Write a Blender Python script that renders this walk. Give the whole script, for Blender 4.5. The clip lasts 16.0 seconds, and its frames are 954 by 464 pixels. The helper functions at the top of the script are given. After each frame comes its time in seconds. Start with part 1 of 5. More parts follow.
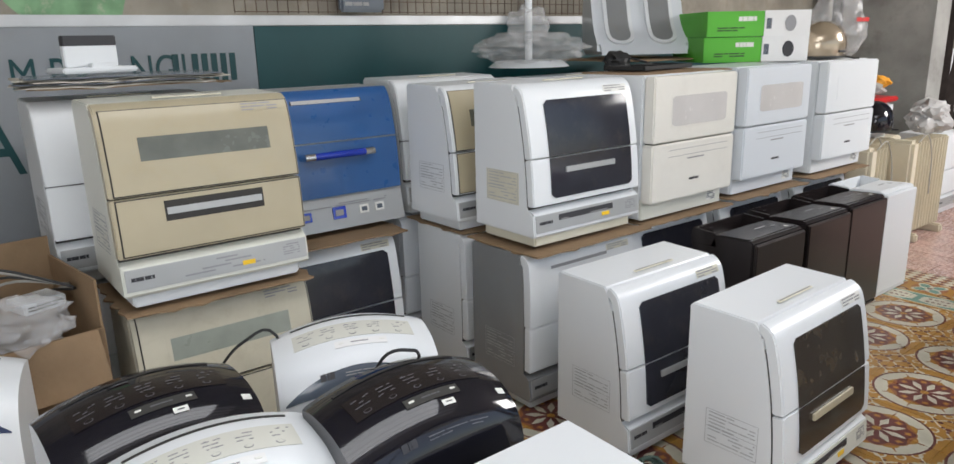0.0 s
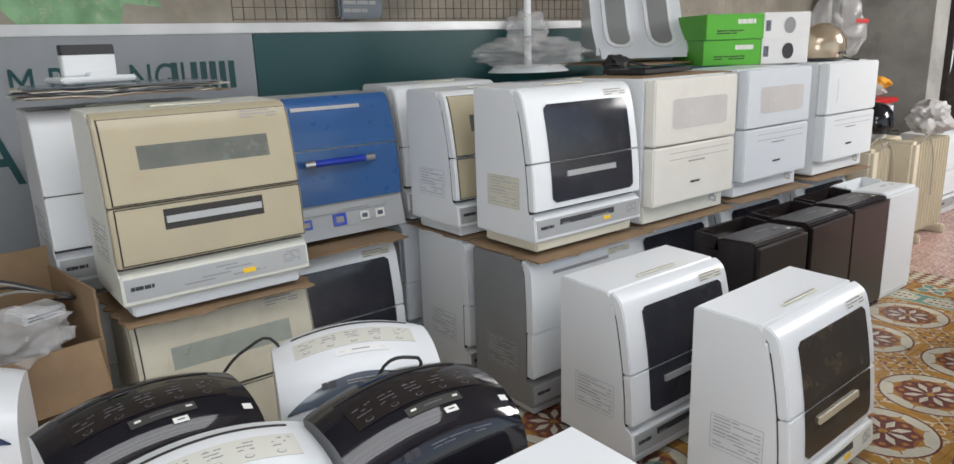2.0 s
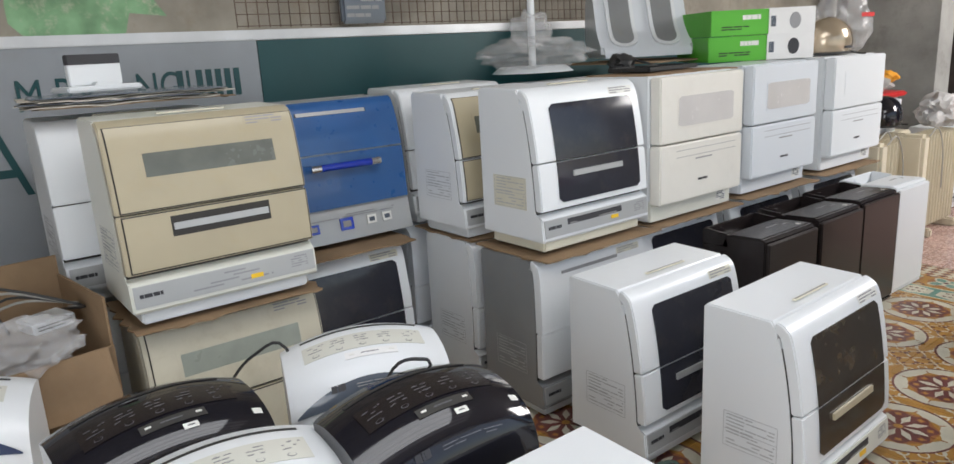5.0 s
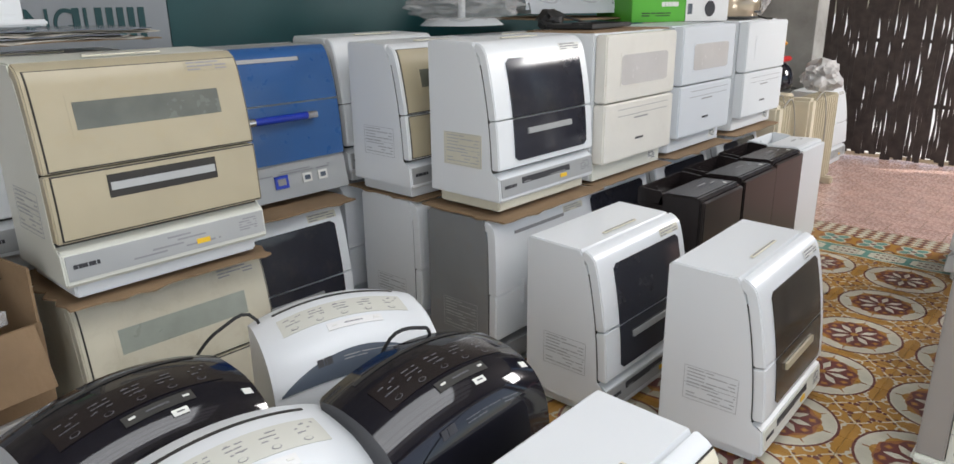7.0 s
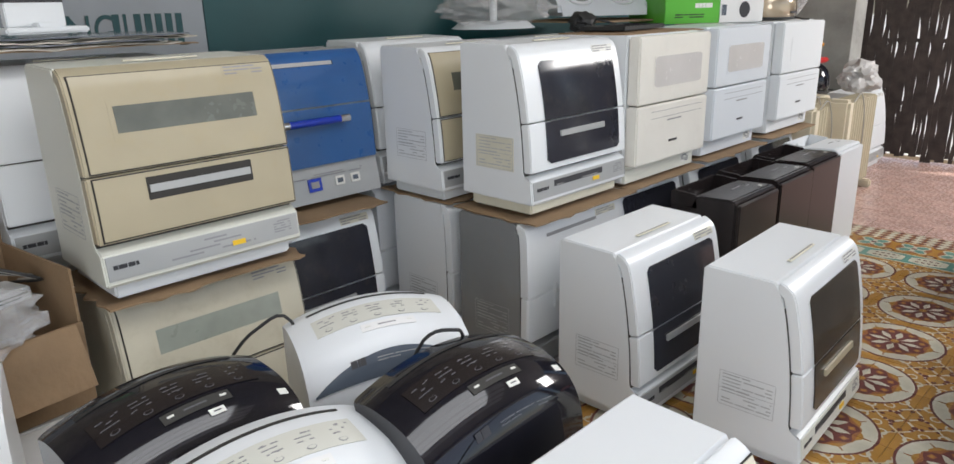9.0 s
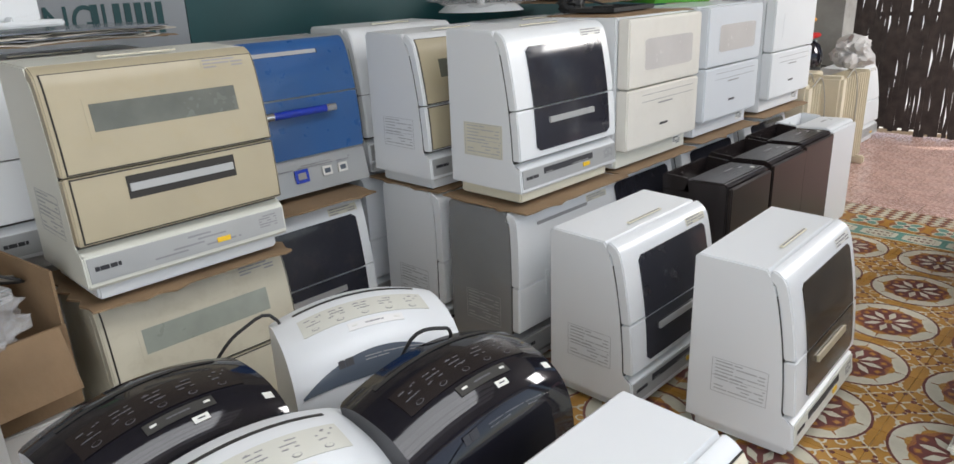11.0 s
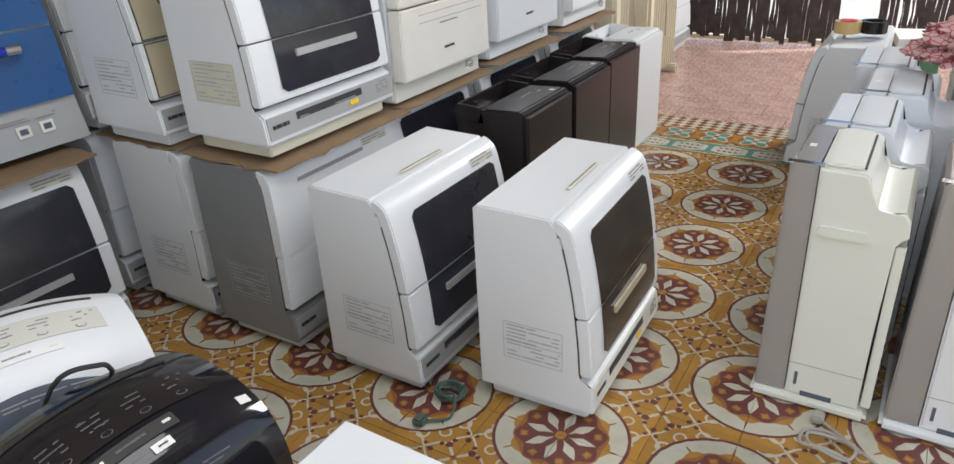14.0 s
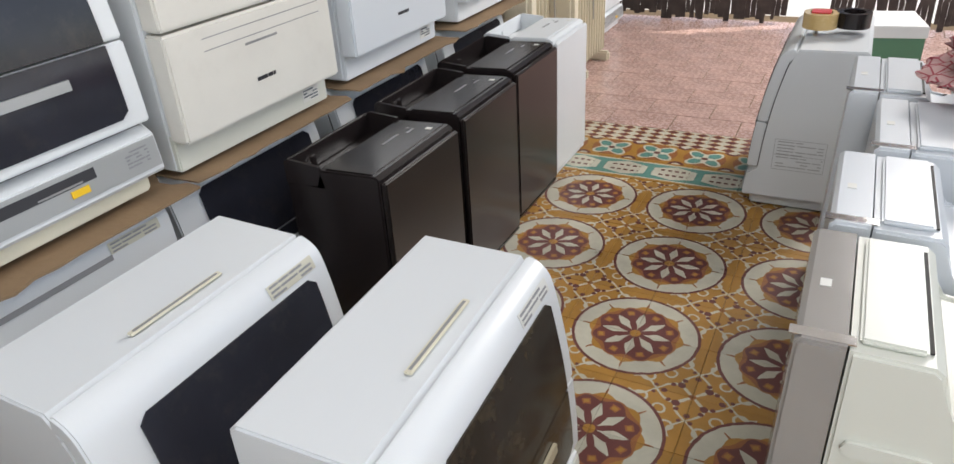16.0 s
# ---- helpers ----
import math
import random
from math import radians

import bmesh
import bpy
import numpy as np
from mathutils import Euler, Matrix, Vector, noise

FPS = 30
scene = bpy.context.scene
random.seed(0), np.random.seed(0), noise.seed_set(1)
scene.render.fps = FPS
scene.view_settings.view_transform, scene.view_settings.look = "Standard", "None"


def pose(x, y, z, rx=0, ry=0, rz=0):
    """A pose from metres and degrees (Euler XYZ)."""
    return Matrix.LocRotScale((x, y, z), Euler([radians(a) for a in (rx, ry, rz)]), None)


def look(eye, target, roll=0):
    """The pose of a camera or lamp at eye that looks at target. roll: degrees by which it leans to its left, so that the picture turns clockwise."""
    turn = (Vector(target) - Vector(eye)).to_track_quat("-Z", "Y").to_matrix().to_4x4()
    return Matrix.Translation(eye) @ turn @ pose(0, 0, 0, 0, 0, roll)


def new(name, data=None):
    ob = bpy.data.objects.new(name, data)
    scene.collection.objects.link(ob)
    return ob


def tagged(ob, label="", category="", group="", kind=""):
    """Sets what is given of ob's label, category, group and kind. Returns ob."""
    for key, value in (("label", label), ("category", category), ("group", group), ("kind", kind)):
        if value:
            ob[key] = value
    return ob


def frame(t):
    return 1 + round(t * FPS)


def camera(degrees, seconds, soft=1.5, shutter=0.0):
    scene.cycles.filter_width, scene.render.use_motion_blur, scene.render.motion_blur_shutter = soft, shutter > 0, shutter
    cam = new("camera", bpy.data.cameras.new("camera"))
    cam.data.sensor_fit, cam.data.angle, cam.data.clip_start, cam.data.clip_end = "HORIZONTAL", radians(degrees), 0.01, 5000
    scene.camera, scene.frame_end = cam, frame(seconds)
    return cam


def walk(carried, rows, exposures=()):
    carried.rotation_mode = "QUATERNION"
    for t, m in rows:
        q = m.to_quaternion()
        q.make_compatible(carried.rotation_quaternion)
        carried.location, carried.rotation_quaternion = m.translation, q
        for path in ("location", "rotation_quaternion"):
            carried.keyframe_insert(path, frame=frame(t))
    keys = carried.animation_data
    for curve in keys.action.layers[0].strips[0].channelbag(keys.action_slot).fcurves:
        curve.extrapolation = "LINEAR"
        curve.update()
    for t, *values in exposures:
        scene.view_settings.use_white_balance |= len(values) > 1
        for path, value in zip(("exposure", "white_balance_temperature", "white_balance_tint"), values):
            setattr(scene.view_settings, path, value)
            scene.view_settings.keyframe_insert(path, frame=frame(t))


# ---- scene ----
cam = camera(66.6, 16.0)
PATH = [
    (0, (0.221, -0.377, 1.338), (-1.302, 0.815, 0.827), -1.3),
    (0.5, (0.217, -0.378, 1.338), (-1.302, 0.82, 0.831), -1.4),
    (1, (0.218, -0.37, 1.341), (-1.301, 0.826, 0.833), -1.8),
    (1.5, (0.215, -0.37, 1.338), (-1.307, 0.831, 0.846), -1.9),
    (2, (0.212, -0.37, 1.335), (-1.315, 0.822, 0.839), -1.9),
    (2.5, (0.213, -0.37, 1.339), (-1.318, 0.817, 0.841), -2.0),
    (3, (0.222, -0.363, 1.342), (-1.311, 0.826, 0.855), -2.4),
    (3.2, (0.223, -0.359, 1.342), (-1.314, 0.829, 0.866), -2.4),
    (5.3, (0.209, -0.37, 1.315), (-1.332, 0.806, 0.821), -3.4),
    (5.5, (0.207, -0.377, 1.308), (-1.3, 0.83, 0.786), -3.2),
    (6, (0.12, -0.416, 1.326), (-1.266, 0.906, 0.748), -2.8),
    (6.5, (0.018, -0.481, 1.33), (-1.379, 0.831, 0.758), -3.1),
    (7, (-0.045, -0.517, 1.322), (-1.325, 0.894, 0.711), -0.7),
    (7.5, (-0.043, -0.495, 1.319), (-1.289, 0.929, 0.672), -0.9),
    (8, (-0.022, -0.495, 1.322), (-1.255, 0.947, 0.69), 0.6),
    (8.5, (-0.04, -0.519, 1.324), (-1.343, 0.875, 0.724), -1.0),
    (8.7, (-0.051, -0.522, 1.318), (-1.385, 0.846, 0.727), -1.2),
    (10.8, (-0.059, -0.49, 1.339), (-1.401, 0.831, 0.665), -2.2),
    (11, (-0.066, -0.481, 1.345), (-1.385, 0.872, 0.688), -2.2),
    (11.5, (-0.07, -0.458, 1.341), (-1.346, 0.945, 0.709), -2.8),
    (12, (-0.071, -0.438, 1.338), (-1.301, 1.015, 0.724), -3.5),
    (12.5, (-0.102, -0.444, 1.356), (-1.277, 1.046, 0.723), -2.7),
    (13, (-0.114, -0.406, 1.359), (-1.248, 1.105, 0.701), -5.0),
    (13.5, (-0.099, -0.207, 1.334), (-1.18, 1.311, 0.608), -6.0),
    (14, (-0.093, -0.012, 1.292), (-1.063, 1.504, 0.42), -3.1),
    (14.5, (-0.138, 0.15, 1.265), (-1.061, 1.647, 0.311), -4.0),
    (15, (-0.257, 0.386, 1.267), (-1.041, 1.907, 0.231), -2.1),
    (15.5, (-0.284, 0.607, 1.267), (-1.059, 2.15, 0.258), -5.4),
    (16, (-0.324, 0.869, 1.256), (-1.147, 2.413, 0.288), -3.5),
]
walk(cam, [(t, look(eye, target, roll)) for t, eye, target, roll in PATH])
scene.view_settings.exposure = -0.38

# ---- daylight and added fill lamps ----
world = bpy.data.worlds.new("daylight")
scene.world = world
world.use_nodes = True
wt = world.node_tree
sky = wt.nodes.new("ShaderNodeTexSky")
sky.sky_type, sky.sun_disc = "NISHITA", False
sky.sun_elevation, sky.sun_rotation = radians(61), radians(63)
wt.links.new(sky.outputs[0], wt.nodes["Background"].inputs[0])
wt.nodes["Background"].inputs[1].default_value = 0.15
sun = new("sun", bpy.data.lights.new("sun", "SUN"))
sun.data.energy, sun.data.angle, sun.data.color = 5.0, radians(0.6), (1.0, 0.95, 0.88)
sun.matrix_world = look((4, 2, 8), (0, 0, 0))


def daylight_lamp(name, m, w, h, watts, color=(0.93, 0.97, 1.0)):
    """An area lamp: sky light at an opening, or added fill."""
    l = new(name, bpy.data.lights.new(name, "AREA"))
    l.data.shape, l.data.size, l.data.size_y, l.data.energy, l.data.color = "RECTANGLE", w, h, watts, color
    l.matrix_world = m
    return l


daylight_lamp("shopfront_daylight", look((2.2, 2.3, 1.45), (-1.5, 2.0, 0.75)), 5.4, 2.4, 20, (0.95, 0.965, 1.0))
# Added fill from behind the camera that brightens the near sides of the machines.
daylight_lamp("near_end_fill", look((1.2, -2.1, 1.45), (-0.7, 1.8, 0.4)), 2.3, 2.2, 82, (0.95, 0.965, 1.0))
# Lamp hung below the solid ceiling, in place of light from the roof strips.
daylight_lamp("roof_light_daylight", look((-0.15, 0.5, 3.05), (-0.15, 0.5, 0)), 1.5, 2.8, 68, (0.95, 0.965, 1.0))
# Added fill hung inside the fence, aimed down to brighten the far floor.
daylight_lamp("terracotta_fill", look((0.7, 5.8, 2.5), (-1.2, 5.0, 0.0)), 1.4, 1.2, 200, (1.0, 0.97, 0.95))

# ---- materials ----


def mat(name, color, rough=0.5, metal=0.0, coat=0.0, var=0.08, scale=6.0, bump=0.0, bscale=22.0, dirt=None, dirt_amount=0.0, spec=0.5, trans=0.0, alpha=1.0, even=False):
    """A surface with broad and fine variation in colour, gloss and relief."""
    mt = bpy.data.materials.new(name)
    mt.use_nodes = True
    nt = mt.node_tree
    b = nt.nodes["Principled BSDF"]
    b.inputs["Metallic"].default_value = metal
    b.inputs["Coat Weight"].default_value = coat
    b.inputs["Coat Roughness"].default_value = 0.06
    b.inputs["Specular IOR Level"].default_value = spec
    b.inputs["Transmission Weight"].default_value = trans
    b.inputs["Alpha"].default_value = alpha
    tc = nt.nodes.new("ShaderNodeTexCoord")
    n1 = nt.nodes.new("ShaderNodeTexNoise")
    n1.inputs["Scale"].default_value, n1.inputs["Detail"].default_value = scale, 6
    nt.links.new(tc.outputs["Object"], n1.inputs["Vector"])
    n2 = nt.nodes.new("ShaderNodeTexNoise")
    n2.inputs["Scale"].default_value, n2.inputs["Detail"].default_value = bscale, 4
    nt.links.new(tc.outputs["Object"], n2.inputs["Vector"])
    ramp = nt.nodes.new("ShaderNodeMapRange")
    ramp.inputs[1].default_value, ramp.inputs[2].default_value = 0.3, 0.7
    ramp.inputs[3].default_value, ramp.inputs[4].default_value = 1 - var, 1 + var
    nt.links.new(n1.outputs[0], ramp.inputs[0])
    mul = nt.nodes.new("ShaderNodeVectorMath")
    mul.operation = "SCALE"
    mul.inputs[0].default_value = color
    nt.links.new(ramp.outputs[0], mul.inputs["Scale"])
    last = mul.outputs[0]
    if dirt:
        n3 = nt.nodes.new("ShaderNodeTexNoise")
        n3.inputs["Scale"].default_value, n3.inputs["Detail"].default_value, n3.inputs["Roughness"].default_value = scale * 2.3, 9, 0.7
        nt.links.new(tc.outputs["Object"], n3.inputs["Vector"])
        r3 = nt.nodes.new("ShaderNodeMapRange")
        r3.inputs[1].default_value, r3.inputs[2].default_value = 0.52, 0.78
        r3.inputs[3].default_value, r3.inputs[4].default_value = 0, dirt_amount
        nt.links.new(n3.outputs[0], r3.inputs[0])
        mx = nt.nodes.new("ShaderNodeMix")
        mx.data_type = "RGBA"
        mx.inputs[7].default_value = (*dirt, 1)
        nt.links.new(r3.outputs[0], mx.inputs[0])
        nt.links.new(last, mx.inputs[6])
        last = mx.outputs[2]
    nt.links.new(last, b.inputs["Base Color"])
    rr = nt.nodes.new("ShaderNodeMapRange")
    rr.inputs[1].default_value, rr.inputs[2].default_value = 0.3, 0.7
    rr.inputs[3].default_value, rr.inputs[4].default_value = max(0.02, rough - 0.035), rough + 0.035
    nt.links.new(n2.outputs[0], rr.inputs[0])
    if even:
        b.inputs["Roughness"].default_value = rough
    else:
        nt.links.new(rr.outputs[0], b.inputs["Roughness"])
    if bump:
        bp = nt.nodes.new("ShaderNodeBump")
        bp.inputs["Strength"].default_value, bp.inputs["Distance"].default_value = bump, 0.004
        nt.links.new(n2.outputs[0], bp.inputs["Height"])
        nt.links.new(bp.outputs[0], b.inputs["Normal"])
    return mt


GRIME = (0.30, 0.25, 0.18)
WHITE = mat("white_plastic", (0.71, 0.735, 0.75), 0.3, var=0.02, scale=1.2, even=True)
COOL = mat("cool_white_plastic", (0.655, 0.69, 0.725), 0.3, var=0.02, scale=1.2, even=True)
CREAM = mat("yellowed_white_plastic", (0.72, 0.69, 0.56), 0.35, var=0.05, dirt=(0.5, 0.42, 0.25), dirt_amount=0.25)
IVORY = mat("ivory_plastic", (0.68, 0.69, 0.62), 0.33, var=0.02, scale=1.5, even=True)
DECK = mat("pale_grey_key_deck", (0.60, 0.60, 0.54), 0.4, var=0.02, even=True)
BEIGE = mat("champagne_beige_plastic", (0.41, 0.36, 0.25), 0.32, var=0.05, dirt=(0.42, 0.33, 0.16), dirt_amount=0.25)
BEIGE_DIRTY = mat("dusty_beige_plastic", (0.56, 0.525, 0.41), 0.45, var=0.08, dirt=(0.36, 0.31, 0.2), dirt_amount=0.4)
BLUE = mat("metallic_blue_plastic", (0.019, 0.095, 0.28), 0.3, coat=0.5, var=0.06, dirt=(0.06, 0.15, 0.36), dirt_amount=0.15)
BLUEGLASS = mat("dark_blue_translucent_bar", (0.01, 0.04, 0.42), 0.12, coat=0.6)
SILVER = mat("silver_painted_plastic", (0.42, 0.43, 0.43), 0.35, metal=0.35, var=0.04)
GREYSIDE = mat("grey_side_panel", (0.26, 0.27, 0.275), 0.4, metal=0.2, var=0.06, dirt=GRIME, dirt_amount=0.3)
TAUPE = mat("grey_gloss_front", (0.30, 0.28, 0.26), 0.2, coat=0.5, var=0.03)
DARKWIN = mat("smoked_window", (0.024, 0.025, 0.034), 0.1, coat=0.0, spec=0.5, var=0.2, dirt=(0.06, 0.055, 0.05), dirt_amount=0.5)
BROWNWIN = mat("brown_smoked_window", (0.035, 0.028, 0.022), 0.15, coat=0.0, spec=0.35, var=0.25, dirt=(0.13, 0.1, 0.06), dirt_amount=0.6)
PALEWIN = mat("frosted_grey_window", (0.12, 0.125, 0.10), 0.25, coat=0.3, var=0.15, scale=14)
MISTWIN = mat("pale_green_grey_window", (0.30, 0.325, 0.28), 0.3, coat=0.2, var=0.12, scale=10)
LIGHTWIN = mat("pale_frosted_window", (0.58, 0.56, 0.54), 0.25, coat=0.3, var=0.06)
BLACK = mat("gloss_black_plastic", (0.006, 0.006, 0.010), 0.08, coat=0.35, spec=0.45, var=0.2, dirt=(0.03, 0.028, 0.028), dirt_amount=0.2)
BROWNBLACK = mat("dark_brown_plastic", (0.017, 0.013, 0.013), 0.24, var=0.04, scale=2.0, even=True)
BRONZE = mat("bronze_brown_front", (0.04, 0.032, 0.03), 0.3, metal=0.6, coat=0.2, var=0.03, scale=2.0, even=True)
FADEDGREEN = mat("faded_green_carton", (0.10, 0.22, 0.13), 0.6, var=0.08)
SEAM = mat("dark_seam", (0.03, 0.028, 0.025), 0.7)
INK = mat("grey_ink", (0.28, 0.28, 0.29), 0.6)
LABELINK = mat("faded_label_ink", (0.42, 0.43, 0.44), 0.6)
DARKINK = mat("black_ink", (0.03, 0.03, 0.035), 0.5)
DIMINK = mat("dim_grey_ink", (0.10, 0.10, 0.11), 0.5)
PALEINK = mat("pale_ink", (0.27, 0.27, 0.27), 0.5)
PAPER = mat("white_label_paper", (0.72, 0.72, 0.68), 0.5, var=0.05)
OLDPAPER = mat("yellowed_label", (0.62, 0.60, 0.49), 0.5, var=0.08)
YELLOW = mat("yellow_button", (0.8, 0.5, 0.02), 0.4)
NAVY = mat("navy_plastic", (0.02, 0.035, 0.09), 0.25, coat=0.4)
SLATE = mat("slate_grey_display", (0.09, 0.11, 0.14), 0.2, coat=0.5, var=0.1)
CARD = mat("brown_cardboard", (0.25, 0.165, 0.092), 0.85, var=0.15, bump=0.3, bscale=60, dirt=(0.2, 0.12, 0.06), dirt_amount=0.4)
PAPERGREY = mat("old_newspaper", (0.50, 0.47, 0.41), 0.85, var=0.25, scale=24)
GREEN = mat("green_printed_carton", (0.09, 0.42, 0.03), 0.45, var=0.06)
WHITECARD = mat("white_printed_carton", (0.75, 0.75, 0.74), 0.5, var=0.04)
RED = mat("red_plastic", (0.55, 0.03, 0.03), 0.4)
ORANGE = mat("orange_print", (0.8, 0.35, 0.03), 0.5)
PLASTER = mat("stained_wall_plaster", (0.29, 0.265, 0.22), 0.9, var=0.3, scale=3.5, bump=0.6, bscale=35, dirt=(0.22, 0.18, 0.13), dirt_amount=0.8)
PEEL = mat("peeling_green_limewash", (0.20, 0.36, 0.20), 0.9, var=0.3, scale=9, dirt=(0.55, 0.5, 0.4), dirt_amount=0.9)
CONCRETE = mat("grey_concrete", (0.34, 0.34, 0.32), 0.9, var=0.25, scale=3, bump=0.5, bscale=40, dirt=(0.16, 0.15, 0.13), dirt_amount=0.6)
CEILING = mat("grey_roof_sheet", (0.35, 0.34, 0.32), 0.8, var=0.15)
TEAL = mat("teal_sign_vinyl", (0.004, 0.056, 0.062), 0.45, var=0.08, scale=3)
SIGNWHITE = mat("grey_white_sign_vinyl", (0.27, 0.29, 0.31), 0.4, var=0.08, scale=3, dirt=(0.24, 0.25, 0.25), dirt_amount=0.4)
SIGNGREY = mat("aluminium_sign_trim", (0.55, 0.56, 0.57), 0.4, metal=0.6)
RUST = mat("rusty_wire", (0.12, 0.08, 0.06), 0.7, metal=0.4, var=0.3)
BAMBOO = mat("weathered_dark_slat", (0.045, 0.034, 0.03), 0.85, var=0.35, scale=14, bump=0.5, bscale=80)
RADIATOR = mat("cream_enamel", (0.66, 0.60, 0.46), 0.35, var=0.05, dirt=GRIME, dirt_amount=0.15)
HELMETGOLD = mat("champagne_helmet", (0.42, 0.34, 0.24), 0.2, metal=0.5, coat=0.8, var=0.04)
RUBBER = mat("black_rubber", (0.02, 0.02, 0.02), 0.6)
CORDGREY = mat("grey_cable", (0.34, 0.33, 0.30), 0.6)
CORDGREEN = mat("grey_green_cable", (0.07, 0.11, 0.09), 0.55)
CLEARBAG = mat("crumpled_clear_film", (0.72, 0.72, 0.72), 0.22, var=0.1, alpha=0.3, bump=0.7, bscale=25)
MILKBAG = mat("milky_plastic_bag", (0.5, 0.49, 0.48), 0.4, var=0.08, alpha=0.8, bump=0.6, bscale=25)
TAPE = mat("amber_packing_tape", (0.60, 0.42, 0.18), 0.25, coat=0.4)
OUTGROUND = mat("sunlit_yard_concrete", (0.72, 0.7, 0.66), 0.9, var=0.04)
CHROME = mat("chrome", (0.75, 0.75, 0.76), 0.12, metal=1.0)


class Ex:
    """Arithmetic on shader sockets."""
    nt = None

    def __init__(self, s):
        self.s = s

    def op(self, kind, *others):
        n = Ex.nt.nodes.new("ShaderNodeMath")
        n.operation = kind
        for k, v in enumerate((self, *others)):
            if isinstance(v, Ex):
                Ex.nt.links.new(v.s, n.inputs[k])
            else:
                n.inputs[k].default_value = v
        return Ex(n.outputs[0])

    def __add__(self, o): return self.op("ADD", o)
    def __sub__(self, o): return self.op("SUBTRACT", o)
    def __mul__(self, o): return self.op("MULTIPLY", o)
    def lt(self, o): return self.op("LESS_THAN", o)
    def gt(self, o): return self.op("GREATER_THAN", o)
    def abs(self): return self.op("ABSOLUTE")
    def sin(self): return self.op("SINE")
    def cos(self): return self.op("COSINE")
    def either(self, o): return self.op("MAXIMUM", o)
    def both(self, o): return self.op("MULTIPLY", o)
    def fold(self, p): return self.op("WRAP", p / 2, -p / 2)
    def within(self, a, b): return self.gt(a).both(self.lt(b))


def flat(value):
    n = Ex.nt.nodes.new("ShaderNodeValue")
    n.outputs[0].default_value = value
    return Ex(n.outputs[0])


def dist(a, b):
    return (a * a + b * b).op("SQRT")


PITCH, GX, GY = 0.4, -0.715, 2.507     # the flower medallions of the floor
OCHRE, MAROON, BONE, RUSTY, SEA = (0.36, 0.185, 0.035), (0.13, 0.04, 0.035), (0.47, 0.45, 0.36), (0.27, 0.105, 0.035), (0.10, 0.24, 0.20)


